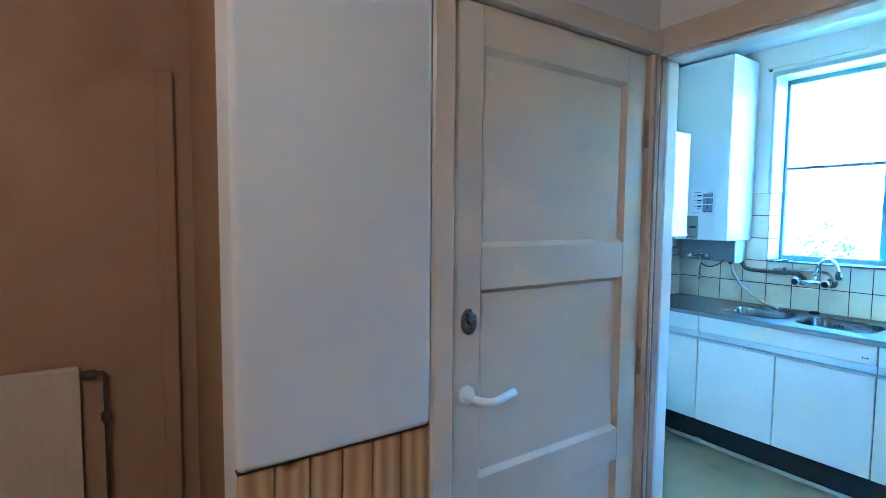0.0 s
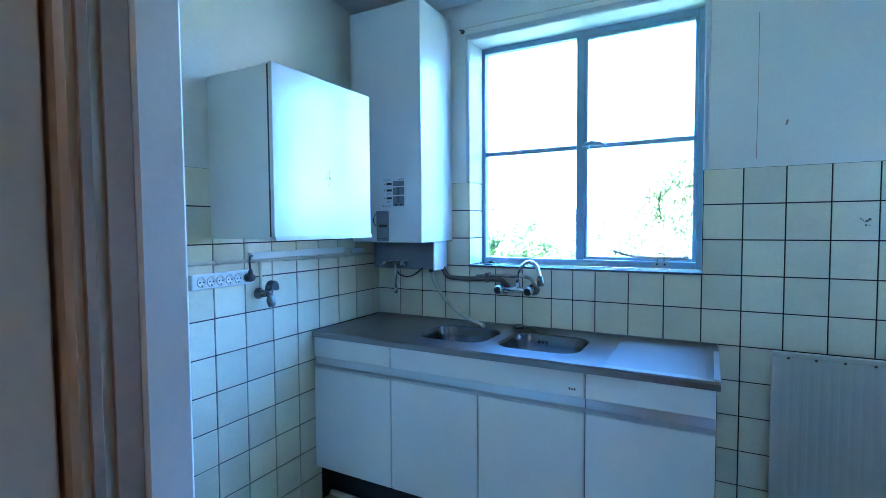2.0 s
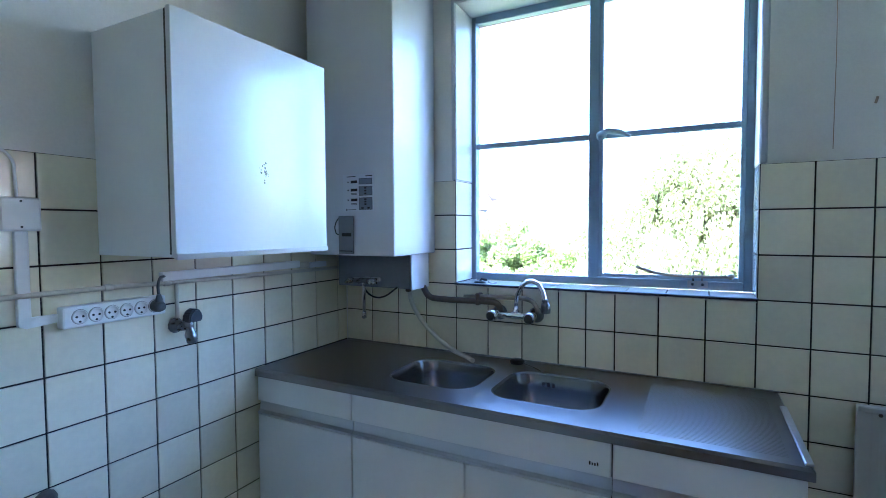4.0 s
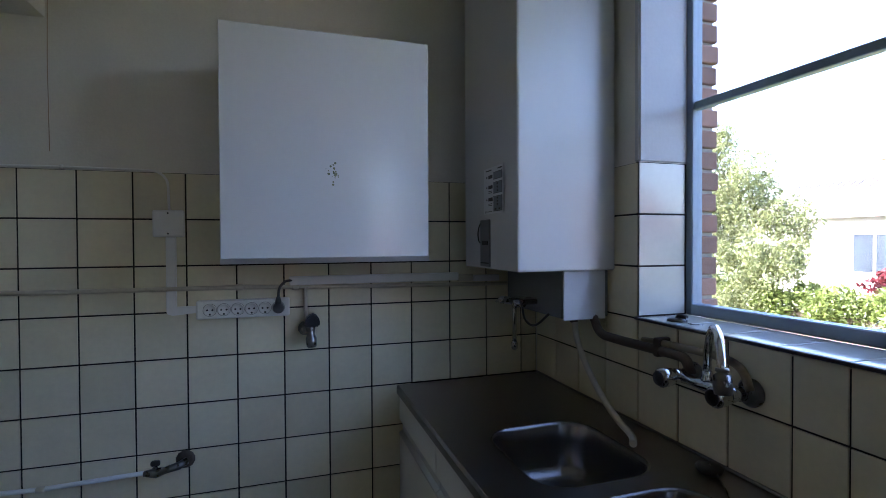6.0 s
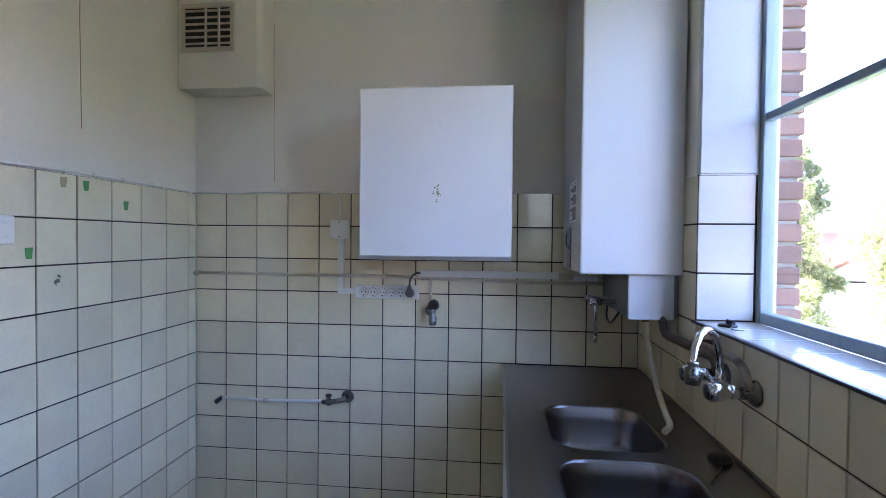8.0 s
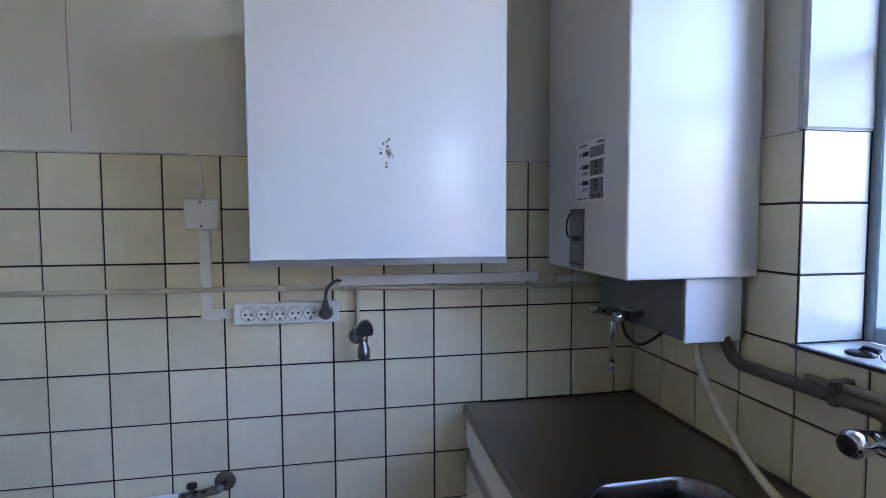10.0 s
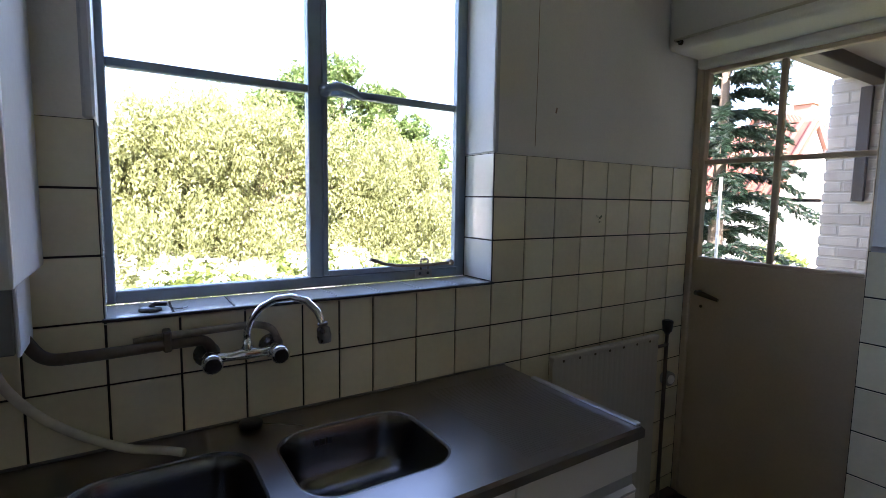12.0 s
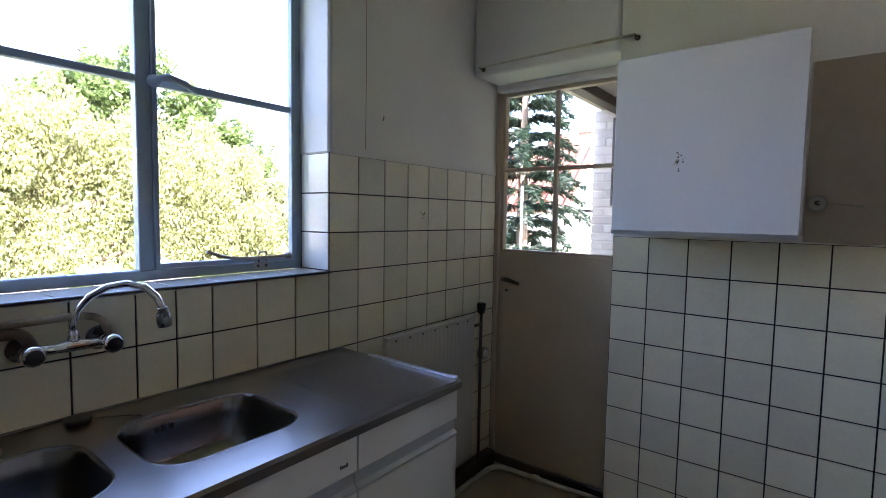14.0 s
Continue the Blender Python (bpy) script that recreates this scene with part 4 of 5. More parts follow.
bm = B()
tube(bm, rounded([(2.02, -0.66, 1.158), (2.02, -0.76, 1.165), (2.02, -0.93, 1.168), (2.02, -0.975, 1.155), (2.022, -0.99, 1.11)], 0.03), 0.0095, 10)
part("tube", bm, "dirtypipe", wp)
bm = B()
box(bm, 2.0, -0.72, 1.128, XE, -0.738, 1.178, 0.003)
part("clip", bm, "oldpipe", wp)

# mixer tap
mt = thing("mixer_tap", "chrome wall mixer tap with a curved spout", "tap")
for y in (-0.817, -0.975):
    bm = B()
    lathe(bm, (XE, y, 1.10), (-1, 0, 0), [(0, 0.032), (0.006, 0.032), (0.016, 0.024), (0.02, 0.016), (0.045, 0.015)], 18)
    part("rosette", bm, "oldchrome", mt, "tarnished wall rosette")
    bm = B()
    lathe(bm, (XE - 0.045, y, 1.102), (-1, 0, -0.03), [(-0.01, 0.016), (0.015, 0.018), (0.022, 0.014), (0.03, 0.022), (0.06, 0.024), (0.066, 0.019), (0.067, 0.003)], 14)
    part("handle", bm, "chrome", mt)
    bm = B()
    lathe(bm, (XE - 0.1115, y, 1.1), (-1, 0, -0.03), [(0, 0.018), (0.003, 0.017), (0.004, 0.002)], 14)
    part("cap", bm, "black", mt)
bm = B()
tube(bm, [(XE - 0.045, -0.817, 1.10), (XE - 0.05, -0.87, 1.098), (XE - 0.052, -0.905, 1.102), (XE - 0.05, -0.94, 1.098), (XE - 0.045, -0.975, 1.10)], [0.015, 0.012, 0.017, 0.012, 0.015], 12)
lathe(bm, (XE - 0.052, -0.905, 1.105), (0, 0, 1), [(0, 0.013), (0.012, 0.014), (0.02, 0.011), (0.03, 0.011)], 12)
part("body", bm, "chrome", mt)
bm = B()
base = Vector((XE - 0.052, -0.905, 1.13))
rch = Vector((-0.125, -0.155, 0))
arc = [base + rch * s + Vector((0, 0, h)) for s, h in ((0, 0), (0.0, 0.025), (0.06, 0.058), (0.2, 0.092), (0.4, 0.115), (0.6, 0.122), (0.8, 0.113), (0.93, 0.088), (0.99, 0.062), (1.0, 0.048))]
tube(bm, arc, 0.009, 12)
part("spout", bm, "chrome", mt)
bm = B()
lathe(bm, arc[-1] + Vector((0, 0, 0.012)), (-0.05, -0.1, -1), [(0, 0.012), (0.006, 0.013), (0.008, 0.009), (0.014, 0.016), (0.034, 0.018), (0.05, 0.016), (0.052, 0.004)], 14)
part("nozzle", bm, "oldchrome", mt, "dull spray nozzle")

# ---------------------------------------------------------------- things on the tiled walls
jb = thing("junction_box", "white square junction box with a cable duct", "junction box")
bm = B()
box(bm, 0.668, -0.028, 1.455, 0.758, 0.0, 1.542, 0.006, 2)
part("lid", bm, "plastic", jb)
for x, z in ((0.713, 1.532), (0.713, 1.466)):
    bm = B()
    lathe(bm, (x, -0.028, z), (0, -1, 0), [(0, 0.003), (0.001, 0.003)], 8)
    part("screw", bm, "black", jb)
bm = B()
box(bm, 0.702, -0.014, 1.215, 0.732, 0.0, 1.455, 0.002)
prism(bm, [(0.702, 1.215), (0.705, 1.206), (0.72, 1.20), (0.79, 1.206), (0.79, 1.228), (0.732, 1.228)], "y", -0.014, -0.0005)
part("cable_duct", bm, "plastic", jb, "white plastic cable duct")
cb = thing("wall_cable", "white cable clipped along the tile edge", "cable")
bm = B()
tube(bm, rounded([(0.713, -0.006, 1.54), (0.71, -0.006, 1.64), (0.68, -0.004, T + 0.004), (0.4, -0.003, T + 0.006), (0.2, -0.003, T + 0.003), (0.004, -0.004, T + 0.005), (0.003, -0.2, T + 0.004), (0.003, -0.55, T + 0.008), (0.003, -1.1, T + 0.004)], 0.02), 0.004, 8)
part("cord", bm, "plastic", cb)
for p in ((0.2, -0.003, T + 0.003), (0.42, -0.003, T + 0.006), (0.003, -0.3, T + 0.006), (0.003, -0.46, T + 0.007), (0.003, -0.6, T + 0.007), (0.003, -0.72, T + 0.006), (0.003, -0.88, T + 0.006)):
    bm = B()
    lathe(bm, Vector(p) - Vector((0, 0, 0.006)), (0, 0, 1), [(0, 0.005), (0.012, 0.0055), (0.014, 0.003)], 8)
    part("clip", bm, "plastic", cb)

so = thing("socket_strip", "white strip of six earthed wall sockets", "socket")
bm = B()
box(bm, 0.792, -0.036, 1.186, 1.082, -0.0005, 1.246, 0.005, 2)
part("case", bm, "plastic", so)
for i in range(6):
    x = 0.833 + i * 0.0425
    bm = B()
    lathe(bm, (x, -0.0365, 1.216), (0, -1, 0), [(0, 0.0195), (0.0025, 0.0195), (0.003, 0.0175), (0.0005, 0.0165), (0.0005, 0.002)], 20)
    face = part("socket", bm, "plastic", so)
    bm = B()
    for dx, dz in ((-0.008, 0), (0.008, 0), (0, -0.014)):
        lathe(bm, (x + dx, -0.037, 1.216 + dz), (0, -1, 0), [(0, 0.0034), (0.0014, 0.0032)], 8)
    tagged(part("contact_hole", bm, "black", face), kind="stuff")
    # dark grey ring painted as the shade round the recessed socket
    bm = B()
    lathe(bm, (x, -0.0355, 1.216), (0, -1, 0), [(0, 0.0212), (0.001, 0.0212), (0.0012, 0.0200)], 20)
    part("ring_shade", bm, "greyplastic", so)
pg = thing("power_plug", "grey plug and cable in the last socket", "plug")
bm = B()
lathe(bm, (1.046, -0.038, 1.216), (0, -1, 0), [(0, 0.019), (0.02, 0.0185), (0.034, 0.014), (0.036, 0.004)], 14)
lathe(bm, (1.046, -0.058, 1.22), (0, 0, 1), [(0, 0.012), (0.02, 0.010), (0.034, 0.006)], 10)
part("body", bm, "darkplastic", pg)
bm = B()
tube(bm, rounded([(1.046, -0.058, 1.25), (1.048, -0.05, 1.285), (1.07, -0.03, 1.305), (1.09, -0.02, 1.305)], 0.02), 0.0045, 8)
part("cord", bm, "darkplastic", pg)
tk = thing("cable_trunking", "white plastic cable trunking under the cupboard", "trunking")
bm = B()
box(bm, 1.082, -0.024, 1.288, 1.70, -0.0005, 1.318, 0.002)
part("trunk", bm, "plastic", tk)
bm = B()
box(bm, 1.7005, -0.022, 1.284, 1.76, -0.0005, 1.31, 0.002)
part("trunk", bm, "creampipe", tk)
bm = B()
box(bm, 1.7605, -0.024, 1.282, 1.87, -0.0005, 1.306, 0.002)
part("trunk", bm, "plastic", tk)
cpipe = thing("wall_pipe", "thin cream painted pipe along the tiles", "pipe")
bm = B()
tube(bm, [(0.002, -0.012, 1.29), (0.5, -0.012, 1.287), (0.9, -0.012, 1.286), (1.1, -0.013, 1.282), (1.5, -0.013, 1.274), (2.02, -0.013, 1.268)], 0.0075, 8)
part("tube", bm, "creampipe", cpipe)
for x in (0.008, 0.92, 1.1):
    bm = B()
    lathe(bm, (x, -0.012, 1.286 if x < 1 else 1.282), (1, 0, 0), [(-0.01, 0.0085), (-0.008, 0.0105), (0.012, 0.0105), (0.014, 0.0085)], 10)
    part("coupling", bm, "creampipe", cpipe)
bm = B()
tube(bm, [(1.135, -0.013, 1.282), (1.135, -0.014, 1.16)], 0.0068, 8)
part("branch", bm, "creampipe", cpipe)
vt = thing("washer_tap", "dark chrome stop tap on a painted branch pipe", "tap")
bm = B()
lathe(bm, (1.135, 0.0, 1.135), (0, -1, 0), [(0, 0.026), (0.005, 0.026), (0.01, 0.018), (0.05, 0.014)], 14)
part("rosette", bm, "oldchrome", vt, "tarnished wall rosette")
bm = B()
lathe(bm, (1.148, -0.046, 1.162), (0.06, -0.2, -1), [(0, 0.011), (0.012, 0.019), (0.03, 0.015), (0.042, 0.013), (0.056, 0.019), (0.082, 0.017), (0.088, 0.012)], 14)
part("body", bm, "oldchrome", vt)
bm = B()
prism(bm, [(1.128, 1.150), (1.134, 1.178), (1.150, 1.192), (1.166, 1.192), (1.180, 1.172), (1.178, 1.150)], "y", -0.084, -0.044)
bmesh.ops.bevel(bm, geom=bm.edges[:], offset=0.004, segments=2, affect="EDGES")
part("handle", bm, "black", vt, "black tap handle")
gp = thing("gas_pipe", "old gas tap with a thin pipe on the tiles", "pipe")
bm = B()
tube(bm, rounded([(0.135, -0.02, 0.695), (0.20, -0.02, 0.699), (0.36, -0.02, 0.694), (0.64, -0.022, 0.704)], 0.02), 0.0075, 8)
part("tube", bm, "plastic", gp)
bm = B()
tube(bm, [(0.115, -0.022, 0.676), (0.145, -0.022, 0.70)], [0.012, 0.009], 10)
part("end_cap", bm, "black", gp)
bm = B()
lathe(bm, (0.36, -0.02, 0.694), (1, 0, 0), [(-0.012, 0.007), (-0.01, 0.010), (0.01, 0.010), (0.012, 0.007)], 8)
part("coupling", bm, "creampipe", gp)
bm = B()
tube(bm, [(0.635, -0.024, 0.702), (0.67, -0.03, 0.702), (0.70, -0.034, 0.71), (0.735, -0.03, 0.716), (0.755, -0.012, 0.722)], [0.009, 0.016, 0.011, 0.013, 0.012], 10)
lathe(bm, (0.668, -0.03, 0.706), (0, 0, 1), [(0, 0.012), (0.014, 0.008), (0.02, 0.006)], 10)
part("body", bm, "oldchrome", gp, "tarnished gas tap")
bm = B()
box(bm, 0.655, -0.036, 0.724, 0.682, -0.022, 0.742, 0.004)
part("handle", bm, "black", gp)
bm = B()
lathe(bm, (0.75, 0.0, 0.724), (0, -1, 0), [(0, 0.030), (0.003, 0.029), (0.005, 0.02)], 12)
part("rosette", bm, "oldpipe", gp)

# ventilation shaft with grille
sh = thing("vent_shaft", "cream boxed ventilation shaft high in the corner", "vent")
bm = B()
prism(bm, [(-0.006, 0.008), (-0.006, -0.118), (0.36, -0.118), (0.38, -0.10), (0.38, 0.008)], "z", 2.124, CEIL)
part("box", bm, "plaster", sh)
bm = B()
for b in ((0.008, 2.285, 0.26, 2.305), (0.008, 2.48, 0.26, 2.50), (0.008, 2.305, 0.026, 2.48), (0.242, 2.305, 0.26, 2.48), (0.122, 2.305, 0.13, 2.48), (0.184, 2.305, 0.192, 2.48)):
    box(bm, b[0], -0.128, b[1], b[2], -0.118, b[3], 0.001)
gr = part("grille", bm, "creampipe", sh, "cream metal grille")
bm = B()
box(bm, 0.026, -0.1195, 2.305, 0.242, -0.1185, 2.48)
part("backing", bm, "black", gr)
for i in range(6):
    bm = B()
    box(bm, 0.026, -0.126, 2.318 + i * 0.029, 0.242, -0.1192, 2.326 + i * 0.029)
    part("slat", bm, "creampipe", gr)

# light switch and stickers on the west wall
sw = thing("light_switch", "white square light switch on the tiles", "switch")
bm = B()
box(bm, 0.0, -0.985, 1.43, 0.012, -0.898, 1.515, 0.004, 2)
part("plate", bm, "plastic", sw)
bm = B()
box(bm, 0.012, -0.965, 1.45, 0.019, -0.92, 1.495, 0.003)
part("rocker", bm, "plastic", sw)


def sticker(y, z, material, label):
    bm = B()
    prism(bm, [(y - 0.013, z + 0.016), (y + 0.014, z + 0.018), (y + 0.009, z - 0.017), (y - 0.009, z - 0.018)], "x", 0.0, 0.0012)
    return solid("sticker", bm, material, label, "sticker", "stickers on tiles")


for y, z in ((-0.632, 1.632), (-0.447, 1.575), (-0.845, 1.402)):
    sticker(y, z, "green", "small green sticker on a cream tile")
sticker(-0.722, 1.635, "tan", "small tan sticker on a cream tile")


def residue(place, facing, seed, size=0.012):
    bm = B()
    rnd = random.Random(seed)
    f = Vector(facing)
    s = f.cross(Vector((0, 0, 1)))
    for i in range(9):
        r = size * (0.15 + 0.4 * rnd.random())
        lathe(bm, Vector(place) + s * rnd.gauss(0, size * 0.6) + Vector((0, 0, rnd.gauss(0, size))), f, [(0, r), (0.0015, r * 0.7)], 7)
    return solid("glue_residue", bm, "dirt", "patch of dark glue residue on a tile", "residue", "residues on tiles")


residue((0.0, -0.745, 1.31), (1, 0, 0), 2, 0.012)
residue((XE, -2.29, 1.44), (-1, 0, 0), 3, 0.013)
# socket outlet and old patch beside the second cupboard
ob = thing("cable_outlet", "round white cable outlet with a short wire", "outlet")
bm = B()
lathe(bm, (0.575, YS - WALL, 1.50), (0, 1, 0), [(0, 0.030), (0.012, 0.030), (0.026, 0.026), (0.030, 0.020), (0.020, 0.016)], 20)
part("rosette", bm, "greyplastic", ob)
bm = B()
lathe(bm, (0.575, YS + 0.008, 1.50), (0, 1, 0), [(0, 0.010), (0.006, 0.008)], 10)
part("hole", bm, "black", ob)
bm = B()
tube(bm, [(0.575, YS + 0.02, 1.50), (0.53, YS + 0.004, 1.498), (0.45, YS - 0.004, 1.49)], 0.0025, 6)
part("wire", bm, "greyplastic", ob)
bm = B()
box(bm, 0.06, YS - WALL, 1.362, 0.61, YS - 0.004, 1.99, 0.002)
solid("wall_patch", bm, "wallpatch", "unpainted rectangular patch on the plaster", "patch", kind="structure")
# heating pipe along the floor
fp = thing("floor_pipe", "white painted heating pipe along the floor", "pipe")
bm = B()
tube(bm, rounded([(1.565, -0.02, 0.022), (1.565, -1.84, 0.022), (1.955, -1.86, 0.022), (1.965, -2.80, 0.022), (1.93, -2.86, 0.022), (1.36, -2.89, 0.022)], 0.06), 0.014, 10)
part("tube", bm, "creampipe", fp)
for p in ((1.565, -0.45, 0.022), (1.71, -2.872, 0.022)):
    bm = B()
    lathe(bm, p, (0, 1, 0) if p[1] > -1 else (1, -0.05, 0), [(-0.02, 0.015), (-0.018, 0.019), (0.018, 0.019), (0.02, 0.015)], 10)
    part("coupling", bm, "creampipe", fp)

# ---------------------------------------------------------------- outside
GZ = -3.2
bm = B()
n = 40
for i in range(n + 1):
    for j in range(n + 1):
        u, v = (i / n * 2 - 1), (j / n * 2 - 1)
        bm.verts.new((u * abs(u) * 400, v * abs(v) * 400, GZ))
bm.verts.ensure_lookup_table()
for i in range(n):
    for j in range(n):
        a = i * (n + 1) + j
        bm.faces.new([bm.verts[k] for k in (a, a + n + 1, a + n + 2, a + 1)])
solid("ground", bm, "ground", "green garden ground below the flat", "ground", kind="structure")


def leaves(name, spots, size, material, parent, label, seed, hang=0.0):
    """Many small leaf blades, as one mesh, round the given spots (place, spread, count)."""
    rs = np.random.RandomState(seed)
    cs = []
    for (c, sp, k) in spots:
        d = rs.normal(size=(k, 3))
        d /= np.linalg.norm(d, axis=1)[:, None]
        cs.append(np.array(c) + d * np.array(sp) * rs.uniform(0.45, 1.0, (k, 1)) ** 0.6)
    c = np.concatenate(cs)
    m = len(c)
    a = rs.normal(size=(m, 3))
    a[:, 2] -= hang * 2
    a /= np.linalg.norm(a, axis=1)[:, None]
    b = np.cross(a, rs.normal(size=(m, 3)))
    b /= np.linalg.norm(b, axis=1)[:, None]
    s = size * rs.uniform(0.6, 1.4, (m, 1))
    v = np.stack([c - a * s, c + b * s * 0.42, c + a * s, c - b * s * 0.42], 1).reshape(-1, 3)
    me = bpy.data.meshes.new(name)
    me.from_pydata(v.tolist(), [], np.arange(4 * m).reshape(-1, 4).tolist())
    me.materials.append(M[material])
    ob = new(name, me)
    ob.parent = parent
    return tagged(ob, label=label, kind="stuff")


def tree(label, x, y, top, crowns, material, leaf, seed, trunk=0.16, hang=0.0, each=2600, category="tree", name="tree"):
    """crowns: rows of (dx, dy, z, radius, height radius)."""
    t = thing(name, label, category)
    rs = random.Random(seed)
    bm = B()
    zc = min(c[2] for c in crowns)
    tube(bm, [(x, y, GZ), (x + 0.05, y, GZ + 1.2), (x - 0.04, y + 0.05, zc), (x + 0.05, y, top - 0.6)], [trunk, trunk * 0.8, trunk * 0.55, trunk * 0.15], 9)
    part("trunk", bm, "bark", t)
    spots = []
    for dx, dy, z, r, h in crowns:
        bm = B()
        a = Vector((x, y, max(GZ + 0.8, z - h * 0.9)))
        b = Vector((x + dx, y + dy, z))
        tube(bm, [a, a.lerp(b, 0.5) + Vector((0, 0, 0.15)), b], [trunk * 0.4, trunk * 0.25, trunk * 0.1], 7)
        part("limb", bm, "bark", t)
        for i in range(34):
            d = Vector((rs.gauss(0, 1), rs.gauss(0, 1), rs.gauss(0, 1))).normalized() * rs.uniform(0.5, 1.0)
            q = r * rs.uniform(0.16, 0.4)
            spots.append(((x + dx + d.x * r, y + dy + d.y * r, z + d.z * h), (q, q, q * (0.8 + hang)), each // 34))
    leaves("crown", spots, leaf, material, t, "", seed, hang)
    return t


def fir(x, y, top, seed):
    t = thing("fir_tree", "dark green fir tree with sparse drooping branches", "tree")
    rs = np.random.RandomState(seed)
    bm = B()
    tube(bm, [(x, y, GZ), (x, y, 0), (x, y, top)], [0.16, 0.11, 0.02], 9)
    part("trunk", bm, "bark", t)
    vs, br = [], B()
    z = -2.0
    while z < top - 0.2:
        ln = 0.25 + 0.26 * (top - z)
        for k in range(6):
            a = rs.uniform(0, 6.28)
            d = np.array([math.cos(a), math.sin(a), 0])
            ln2 = ln * rs.uniform(0.7, 1.1)
            pts = [np.array([x, y, z]) + d * ln2 * s + np.array([0, 0, 0.10 * math.sin(s * 3) - 0.22 * ln2 * s * s]) for s in (0, 0.35, 0.7, 1.0)]
            tube(br, pts, [0.018, 0.014, 0.009, 0.004], 5)
            for s in np.linspace(0.15, 1.0, 34):
                c = np.array([np.interp(s, (0, 0.35, 0.7, 1.0), [q[i] for q in pts]) for i in range(3)])
                for g in range(9):
                    e = np.array([-d[1], d[0], 0]) * rs.choice((-1, 1)) * rs.uniform(0.3, 1) + d * rs.uniform(0.2, 0.8) + np.array([0, 0, rs.uniform(-0.9, 0.15)])
                    e = e / np.linalg.norm(e) * rs.uniform(0.06, 0.17) * (1.25 - 0.5 * s)
                    w = np.cross(e, rs.normal(size=3))
                    w = w / np.linalg.norm(w) * 0.011
                    o = c + rs.normal(size=3) * 0.02
                    vs += [o - w, o + e * 0.5 - w * 1.4, o + e, o + e * 0.5 + w * 1.4]
        z += rs.uniform(0.16, 0.26)
    part("branches", br, "bark", t)
    me = bpy.data.meshes.new("needles")
    me.from_pydata([tuple(v) for v in vs], [], np.arange(len(vs)).reshape(-1, 4).tolist())
    me.materials.append(M["leaf_fir"])
    ob = new("needles", me)
    ob.parent = t
    tagged(ob, kind="stuff")
    return t


def house(label, x0, y0, x1, y1, eave, ridge, axis, wall, roof, windows=(), chimney=None, side="x", o=0.35):
    h = thing("house", label, "house")
    bm = B()
    box(bm, x0, y0, GZ, x1, y1, eave)
    part("wall", bm, wall, h)
    bm = B()
    t = 0.14
    if axis == "y":
        xm = (x0 + x1) / 2
        prism(bm, [(x0 - o, eave - 0.12), (xm, ridge), (x1 + o, eave - 0.12), (x1 + o, eave - 0.12 + t), (xm, ridge + t), (x0 - o, eave - 0.12 + t)], "y", y0 - o, y1 + o)
        run, slope = xm - x0 + o, ridge - eave + 0.12
    else:
        ym = (y0 + y1) / 2
        prism(bm, [(y0 - o, eave - 0.12), (ym, ridge), (y1 + o, eave - 0.12), (y1 + o, eave - 0.12 + t), (ym, ridge + t), (y0 - o, eave - 0.12 + t)], "x", x0 - o, x1 + o)
    rf = part("roof", bm, roof, h)
    bm = B()
    if axis == "y":
        k = int((y1 - y0 + 2 * o) / 0.32)
        for i in range(k):
            y = y0 - o + 0.1 + i * 0.32
            tube(bm, [(x0 - o, y, eave - 0.1 + t), (xm, y, ridge + t + 0.02)], 0.07, 6)
        part("tile_rows", bm, roof, rf)
        bm = B()
        prism(bm, [(x0, eave - 0.1), (xm, ridge), (x1, eave - 0.1)], "y", y0, y0 + 0.1)
        part("gable", bm, wall, h)
        bm = B()
        prism(bm, [(x0, eave - 0.1), (xm, ridge), (x1, eave - 0.1)], "y", y1 - 0.1, y1)
        part("gable", bm, wall, h)
    else:
        k = int((x1 - x0 + 2 * o) / 0.32)
        for i in range(k):
            x = x0 - o + 0.1 + i * 0.32
            tube(bm, [(x, y1 + o, eave - 0.1 + t), (x, ym, ridge + t + 0.02)], 0.07, 6)
        part("tile_rows", bm, roof, rf)
        bm = B()
        prism(bm, [(y0, eave - 0.1), (ym, ridge), (y1, eave - 0.1)], "x", x0, x0 + 0.1)
        part("gable", bm, wall, h)
        bm = B()
        prism(bm, [(y0, eave - 0.1), (ym, ridge), (y1, eave - 0.1)], "x", x1 - 0.1, x1)
        part("gable", bm, wall, h)
    for s, z, w, hh in windows:
        wd = new("window")
        wd.parent = h
        for nm, e, m in (("frame", 0.06, "render"), ("pane", 0.0, "winglass")):
            bm = B()
            d = 0.04 if nm == "frame" else 0.06
            if side == "x":
                box(bm, x0 - d, s - w / 2 - e, z - hh / 2 - e, x0 + 0.02, s + w / 2 + e, z + hh / 2 + e)
            else:
                box(bm, s - w / 2 - e, y1 - 0.02, z - hh / 2 - e, s + w / 2 + e, y1 + d, z + hh / 2 + e)
            part(nm, bm, m, wd)
    if chimney:
        cx, cy, cz = chimney
        bm = B()
        box(bm, cx - 0.3, cy - 0.3, eave + 0.3, cx + 0.3, cy + 0.3, cz)
        box(bm, cx - 0.36, cy - 0.36, cz, cx + 0.36, cy + 0.36, cz + 0.1)
        part("chimney", bm, "brickwall", rf)
    return h


house("white rendered house with a clay tile roof", 27, 0.5, 35, 11.2, 2.1, 5.2, "y", "render", "sunlitroof", [(2.5, 0.2, 1.0, 1.3), (5.0, 0.2, 1.0, 1.3), (8.0, 0.2, 1.0, 1.3)], (30.5, 9.3, 6.3))
